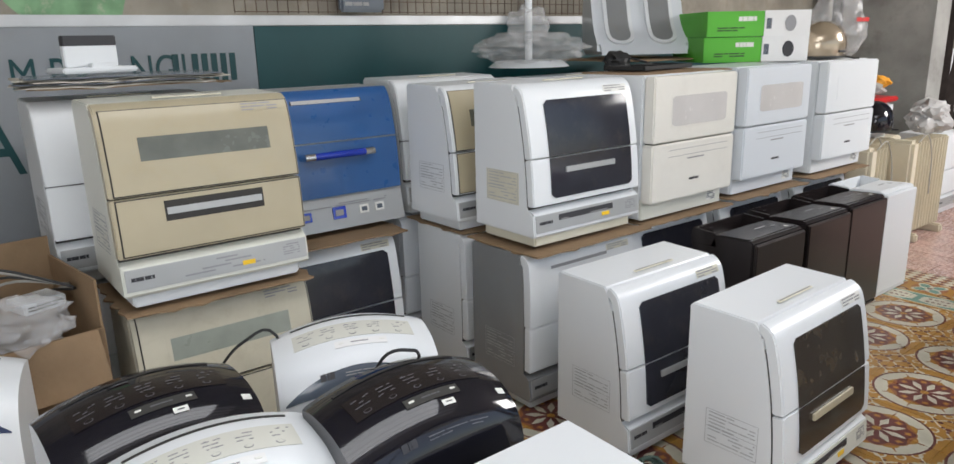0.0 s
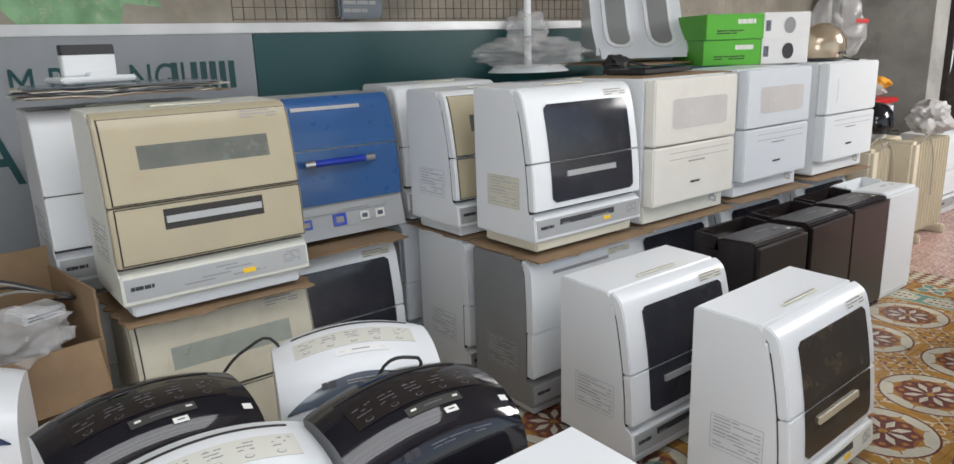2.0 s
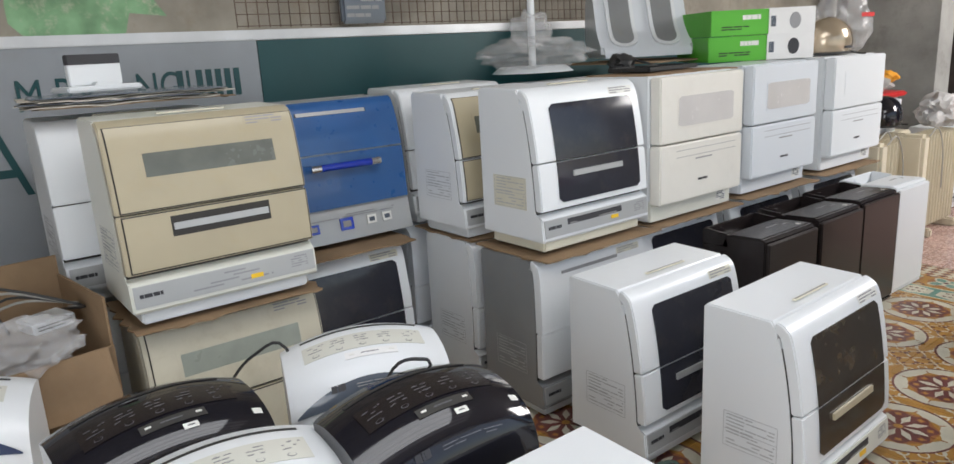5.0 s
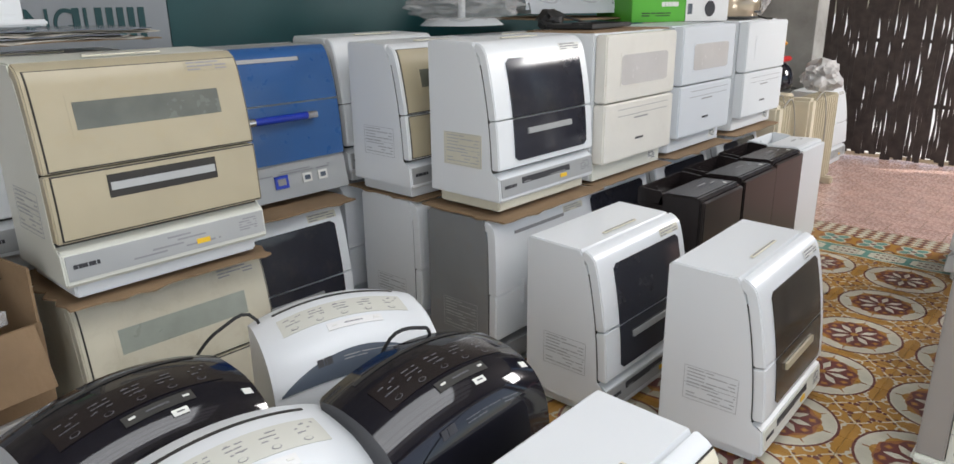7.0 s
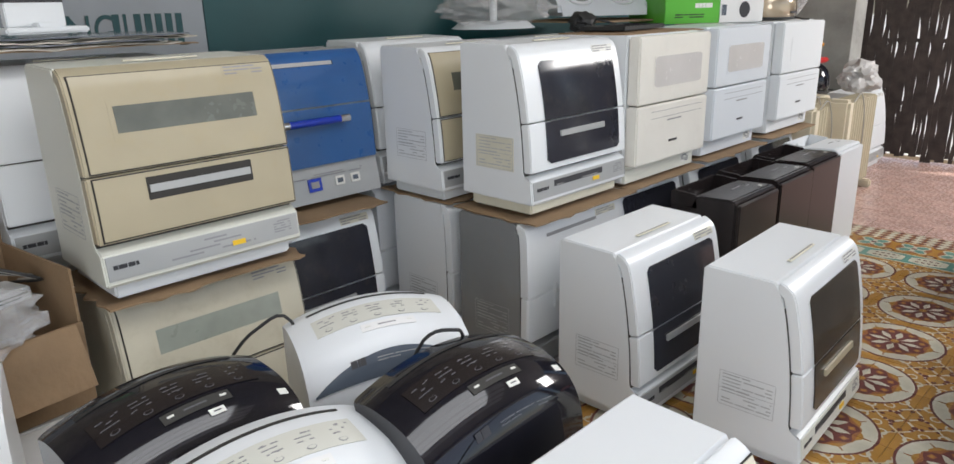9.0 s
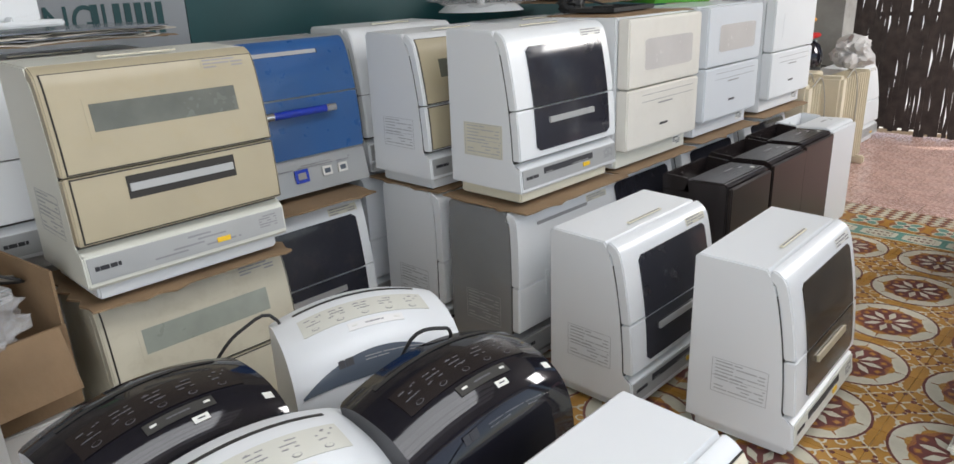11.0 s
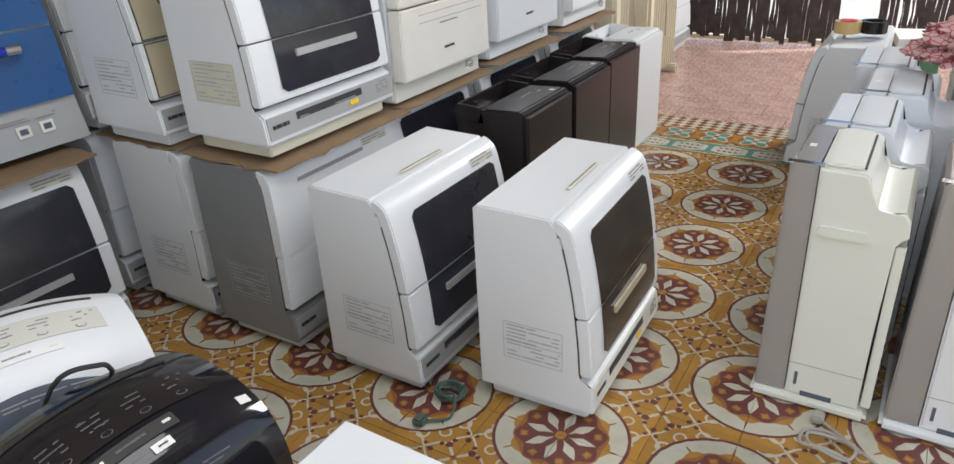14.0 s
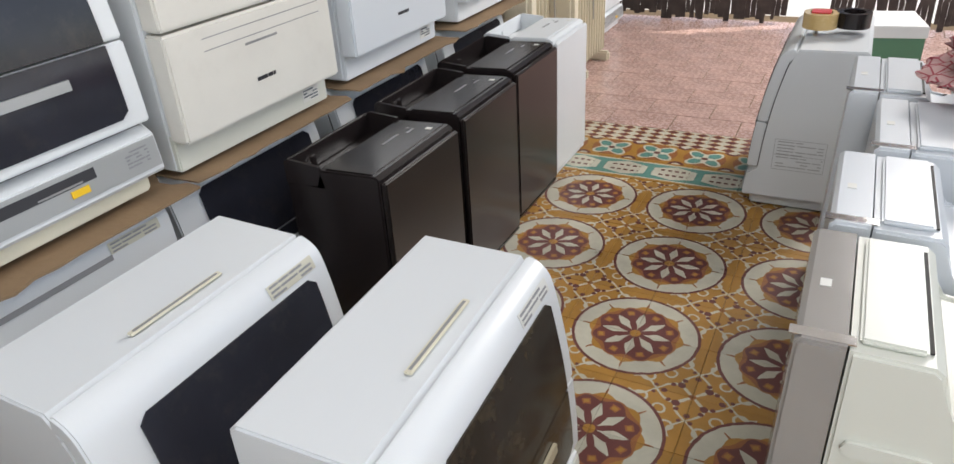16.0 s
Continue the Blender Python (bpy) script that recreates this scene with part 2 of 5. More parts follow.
def tile_material(name, kind):
    """Encaustic cement tiles: inlaid pattern, wear and dull polish."""
    mt = bpy.data.materials.new(name)
    mt.use_nodes = True
    nt = Ex.nt = mt.node_tree
    b = nt.nodes["Principled BSDF"]
    geo = nt.nodes.new("ShaderNodeNewGeometry")
    wob = nt.nodes.new("ShaderNodeTexNoise")
    wob.inputs["Scale"].default_value, wob.inputs["Detail"].default_value = 45, 2
    nt.links.new(geo.outputs["Position"], wob.inputs["Vector"])
    sep = nt.nodes.new("ShaderNodeSeparateXYZ")
    nt.links.new(geo.outputs["Position"], sep.inputs[0])
    jit = (Ex(wob.outputs[0]) - 0.5) * 0.006
    X, Y = Ex(sep.outputs[0]) + jit, Ex(sep.outputs[1]) - jit
    col = nt.nodes.new("ShaderNodeRGB")
    col.outputs[0].default_value = (*OCHRE, 1)
    state = [col.outputs[0]]

    def lay(mask, c):
        mx = nt.nodes.new("ShaderNodeMix")
        mx.data_type = "RGBA"
        nt.links.new(mask.s, mx.inputs[0])
        nt.links.new(state[0], mx.inputs[6])
        mx.inputs[7].default_value = (*c, 1)
        state[0] = mx.outputs[2]

    if kind == "flower":
        px, py = ((X - GX) * 0.875).fold(0.35), ((Y - GY) * 0.875).fold(0.35)
        r, th = dist(px, py), py.op("ARCTAN2", px)
        qx, qy = ((X - GX - PITCH / 2) * 0.875).fold(0.35), ((Y - GY - PITCH / 2) * 0.875).fold(0.35)
        q, qt = dist(qx, qy), qy.op("ARCTAN2", qx)
        # scrolls between the medallions
        for ox, oy in ((qx, qy), (qy, qx)):
            away = ox.abs()
            for sign in (1, -1):
                lay((oy - (away * 40.0).sin() * (0.03 * sign)).abs().lt(0.0036).both(away.lt(0.135)).both(away.gt(0.004)), BONE)
            lay((dist(away - 0.105, oy.abs() - 0.035) - 0.014).abs().lt(0.003), BONE)
            lay(dist(away - 0.062, oy).lt(0.007).either(dist(away - 0.082, oy.abs() - 0.012).lt(0.005)), MAROON)
        lay(dist(qx.abs() - 0.03, qy.abs() - 0.03).lt(0.009), MAROON)
        lay(dist(qx.abs() - 0.047, qy.abs() - 0.026).lt(0.006).either(dist(qx.abs() - 0.026, qy.abs() - 0.047).lt(0.006)), MAROON)
        lay((dist(qx.abs() - 0.06, qy.abs() - 0.06) - 0.013).abs().lt(0.0025), BONE)
        lay(q.lt(0.008), RUSTY)
        # medallion
        lay(r.lt(0.155), MAROON)
        lay(r.lt(0.1475), BONE)
        ray = (th * 8.0).cos()
        lay(r.within(0.1, 0.135).both(ray.abs().op("POWER", 40.0).both(ray.gt(0.0)).gt((r - 0.1) * 26.0)), RUSTY)
        scal = r - ray * 0.007
        lay(scal.lt(0.109), OCHRE)
        lay((r + ray * 0.004).lt(0.104), RUSTY)
        lay((r + ray * 0.008).lt(0.096), MAROON)
        half = (th * 8.0 + math.pi).cos()
        lay(dist(r - 0.083, flat(0.0)).lt(0.009).both(half.gt(0.62)), RUSTY)
        lay(dist(r - 0.083, flat(0.0)).lt(0.005).both(half.gt(0.82)), OCHRE)
        k = th * (4 / math.pi)
        dev = (k - k.op("ROUND")).abs() * (math.pi / 4)
        u = (r - 0.05) * (1 / 0.034)
        lay((dev * r).lt((flat(1.0) - u.abs()) * (0.0125) * (u * 0.45 + 1.0)).both(r.within(0.016, 0.084)), BONE)
        lay(r.lt(0.0135), OCHRE)
    elif kind == "band":
        bx = ((X + 1.06) * 1.75).fold(0.35)
        c = (Y - 3.59) * 0.53
        lay(c.abs().lt(0.042), BONE)
        lay(c.abs().lt(0.037), SEA)
        lay((c.abs() + bx.abs() * 0.10).lt(0.034).both(bx.abs().lt(0.15)), BONE)
        lay((c.abs() - 0.012).abs().lt(0.004).both(bx.abs().lt(0.1)).both((bx * 130.0).sin().gt(-0.3)), MAROON)
    elif kind == "floret":
        fx, fy = ((X + 0.976) * 0.875).fold(0.175), (Y - 3.78) * 0.875
        r, th = dist(fx, fy), fy.op("ARCTAN2", fx)
        lay(r.lt(0.075), RUSTY)
        lay((r + (th * 4.0).cos() * 0.02).lt(0.062), BONE)
        lay((r + (th * 4.0).cos() * 0.02).lt(0.05), SEA)
        lay((r - (th * 4.0).cos() * 0.012).lt(0.026), BONE)
        lay(r.lt(0.012), MAROON)
        lay(dist(fx.abs() - 0.0875, fy.abs() - 0.0875).lt(0.03), MAROON)
        lay(dist(fx.abs() - 0.0875, fy.abs() - 0.0875).lt(0.017), BONE)
    elif kind == "checker":
        cx, cy = X.fold(0.0667), (Y - 3.875).fold(0.046)
        lay((cx.abs() * 0.69 + cy.abs()).lt(0.023), BONE)
        lay((cx.abs() * 0.69 + cy.abs()).gt(0.0265), MAROON)
    # wear
    n1 = nt.nodes.new("ShaderNodeTexNoise")
    n1.inputs["Scale"].default_value, n1.inputs["Detail"].default_value, n1.inputs["Roughness"].default_value = 5, 9, 0.68
    nt.links.new(geo.outputs["Position"], n1.inputs["Vector"])
    info = nt.nodes.new("ShaderNodeObjectInfo")
    tone = (Ex(n1.outputs[0]) - 0.5) * 0.9 + 1.0 + (Ex(info.outputs["Random"]) - 0.5) * 0.14
    sc = nt.nodes.new("ShaderNodeVectorMath")
    sc.operation = "SCALE"
    nt.links.new(state[0], sc.inputs[0])
    nt.links.new(tone.s, sc.inputs["Scale"])
    nt.links.new(sc.outputs[0], b.inputs["Base Color"])
    nt.links.new(((Ex(n1.outputs[0]) - 0.5) * 0.5 + 0.36).s, b.inputs["Roughness"])
    bp = nt.nodes.new("ShaderNodeBump")
    bp.inputs["Strength"].default_value, bp.inputs["Distance"].default_value = 0.12, 0.003
    nt.links.new(n1.outputs[0], bp.inputs["Height"])
    nt.links.new(bp.outputs[0], b.inputs["Normal"])
    return mt


FLOWER, BAND, FLORET, CHECKER = (tile_material(k + "_cement_tile", k) for k in ("flower", "band", "floret", "checker"))
GROUT = mat("dirty_grout", (0.16, 0.11, 0.06), 0.9, var=0.2)
TERRA = mat("worn_terracotta", (0.45, 0.30, 0.26), 0.27, var=0.22, scale=7, bump=0.2, bscale=50, dirt=(0.50, 0.36, 0.31), dirt_amount=0.6)

# ---- mesh helpers ----


def finish(bm, name, material, smooth=True):
    me = bpy.data.meshes.new(name)
    bmesh.ops.recalc_face_normals(bm, faces=bm.faces)
    bm.to_mesh(me)
    bm.free()
    me.materials.append(material)
    if smooth:
        me.polygons.foreach_set("use_smooth", [True] * len(me.polygons))
        me.set_sharp_from_angle(angle=radians(32))
    return me


def part(name, bm, material, parent=None, label="", smooth=True):
    ob = new(name, finish(bm, name, material, smooth))
    if parent is not None:
        ob.parent = parent
    if name in ("print", "label_print", "label_frame", "grille_slots", "panel_line", "maker_mark"):
        ob["kind"] = "stuff"
    return tagged(ob, label)


def thing(name, m, label, category, group="", kind=""):
    ob = new(name)
    ob.empty_display_size = 0.05
    ob.matrix_world = m
    return tagged(ob, label, category, group, kind)


def box(bm, x0, x1, y0, y1, z0, z1, bev=0.0, seg=2):
    r = bmesh.ops.create_cube(bm, size=1, matrix=Matrix.Translation(((x0 + x1) / 2, (y0 + y1) / 2, (z0 + z1) / 2)) @ Matrix.Diagonal((x1 - x0, y1 - y0, z1 - z0, 1)))
    if bev:
        es = list({e for v in r["verts"] for e in v.link_edges})
        bmesh.ops.bevel(bm, geom=es, offset=bev, segments=seg, affect="EDGES", clamp_overlap=True)
    return bm


def boxm(*a, **k):
    return box(bmesh.new(), *a, **k)


def prism(bm, outline, y0, y1, bev=0.0, seg=2):
    """An outline of (x, z) drawn out along y."""
    a = [bm.verts.new((x, y0, z)) for x, z in outline]
    c = [bm.verts.new((x, y1, z)) for x, z in outline]
    n = len(a)
    f0, f1 = bm.faces.new(a), bm.faces.new(c[::-1])
    for k in range(n):
        bm.faces.new((a[k], c[k], c[(k + 1) % n], a[(k + 1) % n]))
    if bev:
        bmesh.ops.bevel(bm, geom=list(set(f0.edges) | set(f1.edges)), offset=bev, segments=seg, affect="EDGES", clamp_overlap=True)
    return bm


def patch(fn, u0, u1, v0, v1, nu, nv, off, th, bm=None):
    """A plate of thickness th that lies off above the surface fn(u, v); v0 and v1 may depend on u."""
    bm = bm or bmesh.new()
    at = lambda v, u: v(u) if callable(v) else v
    top, low = [], []
    for i in range(nu + 1):
        u = u0 + (u1 - u0) * i / nu
        a, c = at(v0, u), at(v1, u)
        for j in range(nv + 1):
            v = a + (c - a) * j / nv
            p, e = Vector(fn(u, v)), 1e-3
            n = (Vector(fn(u + e, v)) - Vector(fn(u - e, v))).cross(Vector(fn(u, v + e)) - Vector(fn(u, v - e)))
            n.normalize()
            if n.x + n.z < -1e-6:
                n.negate()
            top.append(bm.verts.new(p + n * (off + th)))
            low.append(bm.verts.new(p + n * off))
    w = nv + 1
    for i in range(nu):
        for j in range(nv):
            k = i * w + j
            for g in (top, low):
                q = (g[k], g[k + 1], g[k + w + 1], g[k + w])
                bm.faces.new(q if g is low else q[::-1])
    ring = [i * w for i in range(nu + 1)] + [nu * w + j for j in range(1, w)] + [i * w + nv for i in range(nu - 1, -1, -1)] + [j for j in range(nv - 1, 0, -1)]
    for a, c in zip(ring, ring[1:] + ring[:1]):
        bm.faces.new((top[a], top[c], low[c], low[a]))
    return bm


def rounded(u0, u1, v0, v1, r):
    """Lower and upper bounds in v of a rectangle with round corners."""
    def inset(u):
        d = max(0.0, r - (u - u0), r - (u1 - u))
        return r - math.sqrt(max(0.0, r * r - d * d))
    return (lambda u: v0 + inset(u)), (lambda u: v1 - inset(u))


class Curve:
    """A smooth outline in x and z, measured along its length."""

    def __init__(self, pts, steps=6):
        P = [Vector(p) for p in pts]
        P = [P[0] * 2 - P[1], *P, P[-1] * 2 - P[-2]]
        self.p = []
        for a, b, c, d in zip(P, P[1:], P[2:], P[3:]):
            for k in range(steps):
                t = k / steps
                self.p.append(0.5 * ((2 * b) + (c - a) * t + (2 * a - 5 * b + 4 * c - d) * t * t + (3 * b - a - 3 * c + d) * t ** 3))
        self.p.append(P[-2])
        self.s = [0.0]
        for a, b in zip(self.p, self.p[1:]):
            self.s.append(self.s[-1] + (b - a).length)
        self.length = self.s[-1]

    def at(self, s):
        if s <= 0:
            return self.p[0] + (self.p[0] - self.p[1]).normalized() * -s
        if s >= self.length:
            return self.p[-1] + (self.p[-1] - self.p[-2]).normalized() * (s - self.length)
        k = int(np.searchsorted(self.s, s))
        t = (s - self.s[k - 1]) / (self.s[k] - self.s[k - 1])
        return self.p[k - 1].lerp(self.p[k], t)

    def where_z(self, z):
        return next(s for s, p in zip(self.s, self.p) if p.y <= z)


def tube(name, pts, radius, material, parent=None, label="", sides=6):
    """A bent round bar or cable as a mesh."""
    bm = bmesh.new()
    P = [Vector(p) for p in pts]
    if len(P) > 2:
        Q = [P[0] * 2 - P[1], *P, P[-1] * 2 - P[-2]]
        out = []
        for a, b, c, d in zip(Q, Q[1:], Q[2:], Q[3:]):
            for k in range(5):
                t = k / 5
                out.append(0.5 * ((2 * b) + (c - a) * t + (2 * a - 5 * b + 4 * c - d) * t * t + (3 * b - a - 3 * c + d) * t ** 3))
        P = out + [P[-1]]
    rings = []
    for k, p in enumerate(P):
        d = (P[min(k + 1, len(P) - 1)] - P[max(k - 1, 0)]).normalized()
        m = d.to_track_quat("Z", "Y").to_matrix()
        rings.append([bm.verts.new(p + m @ Vector((radius * math.cos(6.2832 * i / sides), radius * math.sin(6.2832 * i / sides), 0))) for i in range(sides)])
    for a, b in zip(rings, rings[1:]):
        for i in range(sides):
            bm.faces.new((a[i], a[(i + 1) % sides], b[(i + 1) % sides], b[i]))
    bm.faces.new(rings[0][::-1]), bm.faces.new(rings[-1])
    return part(name, bm, material, parent, label)


def lump(bm, center, size, amp, freq, seed, sub=4, squash=None):
    """A crumpled mass."""
    g = bmesh.ops.create_icosphere(bm, subdivisions=sub, radius=1)
    for v in g["verts"]:
        d = v.co.normalized()
        k = 1 + amp * (noise.noise(d * freq + Vector((seed, 0, 0))) + 0.5 * noise.noise(d * freq * 2.7 + Vector((0, seed, 0))))
        p = Vector((d.x * size[0], d.y * size[1], d.z * size[2])) * k
        if squash is not None and p.z < squash:
            p.z = squash
        v.co = p + Vector(center)
    return bm


def bars(fn, u0, u1, v0, v1, rows, seed, fill=0.75, bm=None, lift=0.001, height=0.45):
    """Lines of print too small to read."""
    rnd = random.Random(seed)
    bm = bm or bmesh.new()
    for k in range(rows):
        v = v0 + (v1 - v0) * (k + 0.5) / rows
        h = (v1 - v0) / rows * height / 2
        u = u0
        while u < u1 - 0.004:
            w = min(rnd.uniform(0.15, 0.45) * (u1 - u0), u1 - u)
            if rnd.random() < fill:
                patch(fn, u, u + w * 0.9, v - h, v + h, 1, 1, lift, 0.0006, bm)
            u += w
    return bm

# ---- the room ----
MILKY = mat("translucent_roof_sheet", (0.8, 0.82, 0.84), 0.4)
def slab(name, x0, x1, y0, y1, z0, z1, material, label, category):
    ob = part(name, boxm(x0, x1, y0, y1, z0, z1), material, None, label, smooth=False)
    return tagged(ob, label, category, kind="structure")


wall_back = slab("wall_back", -3.3, -3.08, -2.2, 6.5, -0.1, 3.1, PLASTER, "stained plaster wall behind the stacked machines", "wall")
# Unseen near end: walls assumed round an opening made for the fill lamp.
slab("wall_south_1", -3.3, -0.4, -2.4, -2.2, -0.1, 3.1, PLASTER, "unseen plaster wall assumed at the near end", "wall")
slab("wall_south_2", -0.4, 2.5, -2.4, -2.2, 2.7, 3.1, PLASTER, "unseen wall over an assumed opening at the near end", "wall")
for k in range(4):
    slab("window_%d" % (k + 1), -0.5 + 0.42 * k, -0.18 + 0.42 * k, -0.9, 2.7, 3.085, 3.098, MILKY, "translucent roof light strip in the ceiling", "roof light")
# Unseen walls, assumed, that frame the wide opening for side light.
for k, (y0, y1, z0, z1) in enumerate([(-2.2, -0.4, -0.1, 3.1), (-0.4, 6.1, 2.75, 3.1), (6.1, 6.5, -0.1, 3.1)]):
    slab("wall_shopfront_%d" % (k + 1), 2.3, 2.5, y0, y1, z0, z1, PLASTER, "unseen plain wall round the assumed wide shop opening", "wall")
# Unseen roof slab, closed and long enough to block the sun.
slab("ceiling", -3.3, 2.5, -2.4, 6.55, 3.1, 3.2, CEILING, "unseen grey roof slab added to keep the sun out", "ceiling")
slab("wall_column", -2.8, -2.1, 5.87, 6.14, 0, 3.1, CONCRETE, "stained grey concrete column beside the slat fence", "column")
slab("ground", -40, 40, -40, 60, -0.12, -0.04, OUTGROUND, "pale sunlit concrete yard outside", "ground")

floor = slab("floor", -3.1, 2.4, -2.3, 6.45, -0.04, -0.004, GROUT, "grout bed under ochre flower tiles and terracotta", "floor")

# peeling paint, sign and wire mesh on the back wall
part("peeling_paint", lump(bmesh.new(), (-3.08, 0.25, 1.72), (0.006, 0.32, 0.25), 0.5, 3, 3.0, 3), PEEL, wall_back, "flaking green limewash")
sign = thing("shop_sign", pose(-3.06, -0.13, 0.055), "long grey and teal shop sign with cut vinyl letters", "sign")
part("panel_white", boxm(-0.012, 0.004, -0.9, 1.068, 0.35, 1.40), SIGNWHITE, sign, "grey-white vinyl panel", smooth=False)
part("panel_teal", boxm(-0.012, 0.004, 1.072, 4.9, 0.35, 1.365), TEAL, sign, "dark teal vinyl panel", smooth=False)
part("trim", boxm(-0.016, 0.012, -0.9, 4.9, 1.368, 1.412, bev=0.003), SIGNGREY, sign, "pale aluminium top edge")


def lettering(name, text, size, m, material, parent, squeeze=1.0, thick=0.002):
    c = bpy.data.curves.new(name, "FONT")
    c.body, c.size, c.extrude = text, size, thick
    tmp = bpy.data.objects.new(name, c)
    scene.collection.objects.link(tmp)
    me = bpy.data.meshes.new_from_object(tmp.evaluated_get(bpy.context.evaluated_depsgraph_get()))
    bpy.data.objects.remove(tmp)
    me.transform(m @ Matrix.Diagonal((squeeze, 1, 1, 1)))
    me.materials.clear()
    me.materials.append(material)
    ob = new(name, me)
    ob.parent = parent
    return ob


up_wall = Matrix(((0, 0, 1, 0), (1, 0, 0, 0), (0, 1, 0, 0), (0, 0, 0, 1)))
lettering("letters", "M BA", 0.17, Matrix.Translation((0.006, 0.10, 1.135)) @ up_wall, TEAL, sign, 0.75)
lettering("letters", "NG", 0.17, Matrix.Translation((0.006, 0.53, 1.135)) @ up_wall, TEAL, sign, 0.72)
lettering("letters", "OÀN", 0.36, Matrix.Translation((0.006, -0.28, 0.82)) @ up_wall, TEAL, sign, 0.72)
for k in range(7):      # the trade name as plain marks
    y = 0.70 + k * 0.041
    part("letter_mark", boxm(0.003, 0.007, y, y + (0.012 if k == 1 else 0.026), 1.135, 1.253), TEAL, sign, smooth=False)

mesh_panel = thing("wire_mesh_panel", pose(-3.03, 0, 0.05), "rusty welded wire mesh hung on the wall above the sign", "wire mesh")
for k in range(63):
    part("wire", boxm(-0.002, 0.002, 0.85 + k * 0.05, 0.8535 + k * 0.05, 1.425, 1.9), RUST, mesh_panel, smooth=False)
for k in range(10):
    part("wire", boxm(0.002, 0.006, 0.85, 3.96, 1.43 + k * 0.05, 1.4335 + k * 0.05), RUST, mesh_panel, smooth=False)
for k, (y, w, h) in enumerate([(1.62, 0.24, 0.22)]):
    bagp = thing("black_mesh_pouch", pose(-3.005, y - 0.15, 1.48), "dark printed pouch hanging on the wire mesh", "pouch")
    part("pouch", boxm(-0.02, 0.02, -w / 2, w / 2, 0, h, bev=0.012), SLATE, bagp)
    part("print", bars(lambda u, v: (0.021, u, v), -0.1, 0.1, 0.02, 0.2, 5, 4), PALEINK, bagp, "pale print")

# ---- dishwashers ----
FRONT = [(0.03, 0.595), (0.12, 0.598), (0.19, 0.597), (0.225, 0.592), (0.25, 0.578), (0.266, 0.553), (0.284, 0.48), (0.303, 0.37), (0.316, 0.25), (0.322, 0.145)]

BOXY = [(0.03, 0.597), (0.14, 0.6), (0.24, 0.6), (0.28, 0.596), (0.308, 0.583), (0.322, 0.556), (0.327, 0.48), (0.329, 0.37), (0.328, 0.25), (0.326, 0.145)]


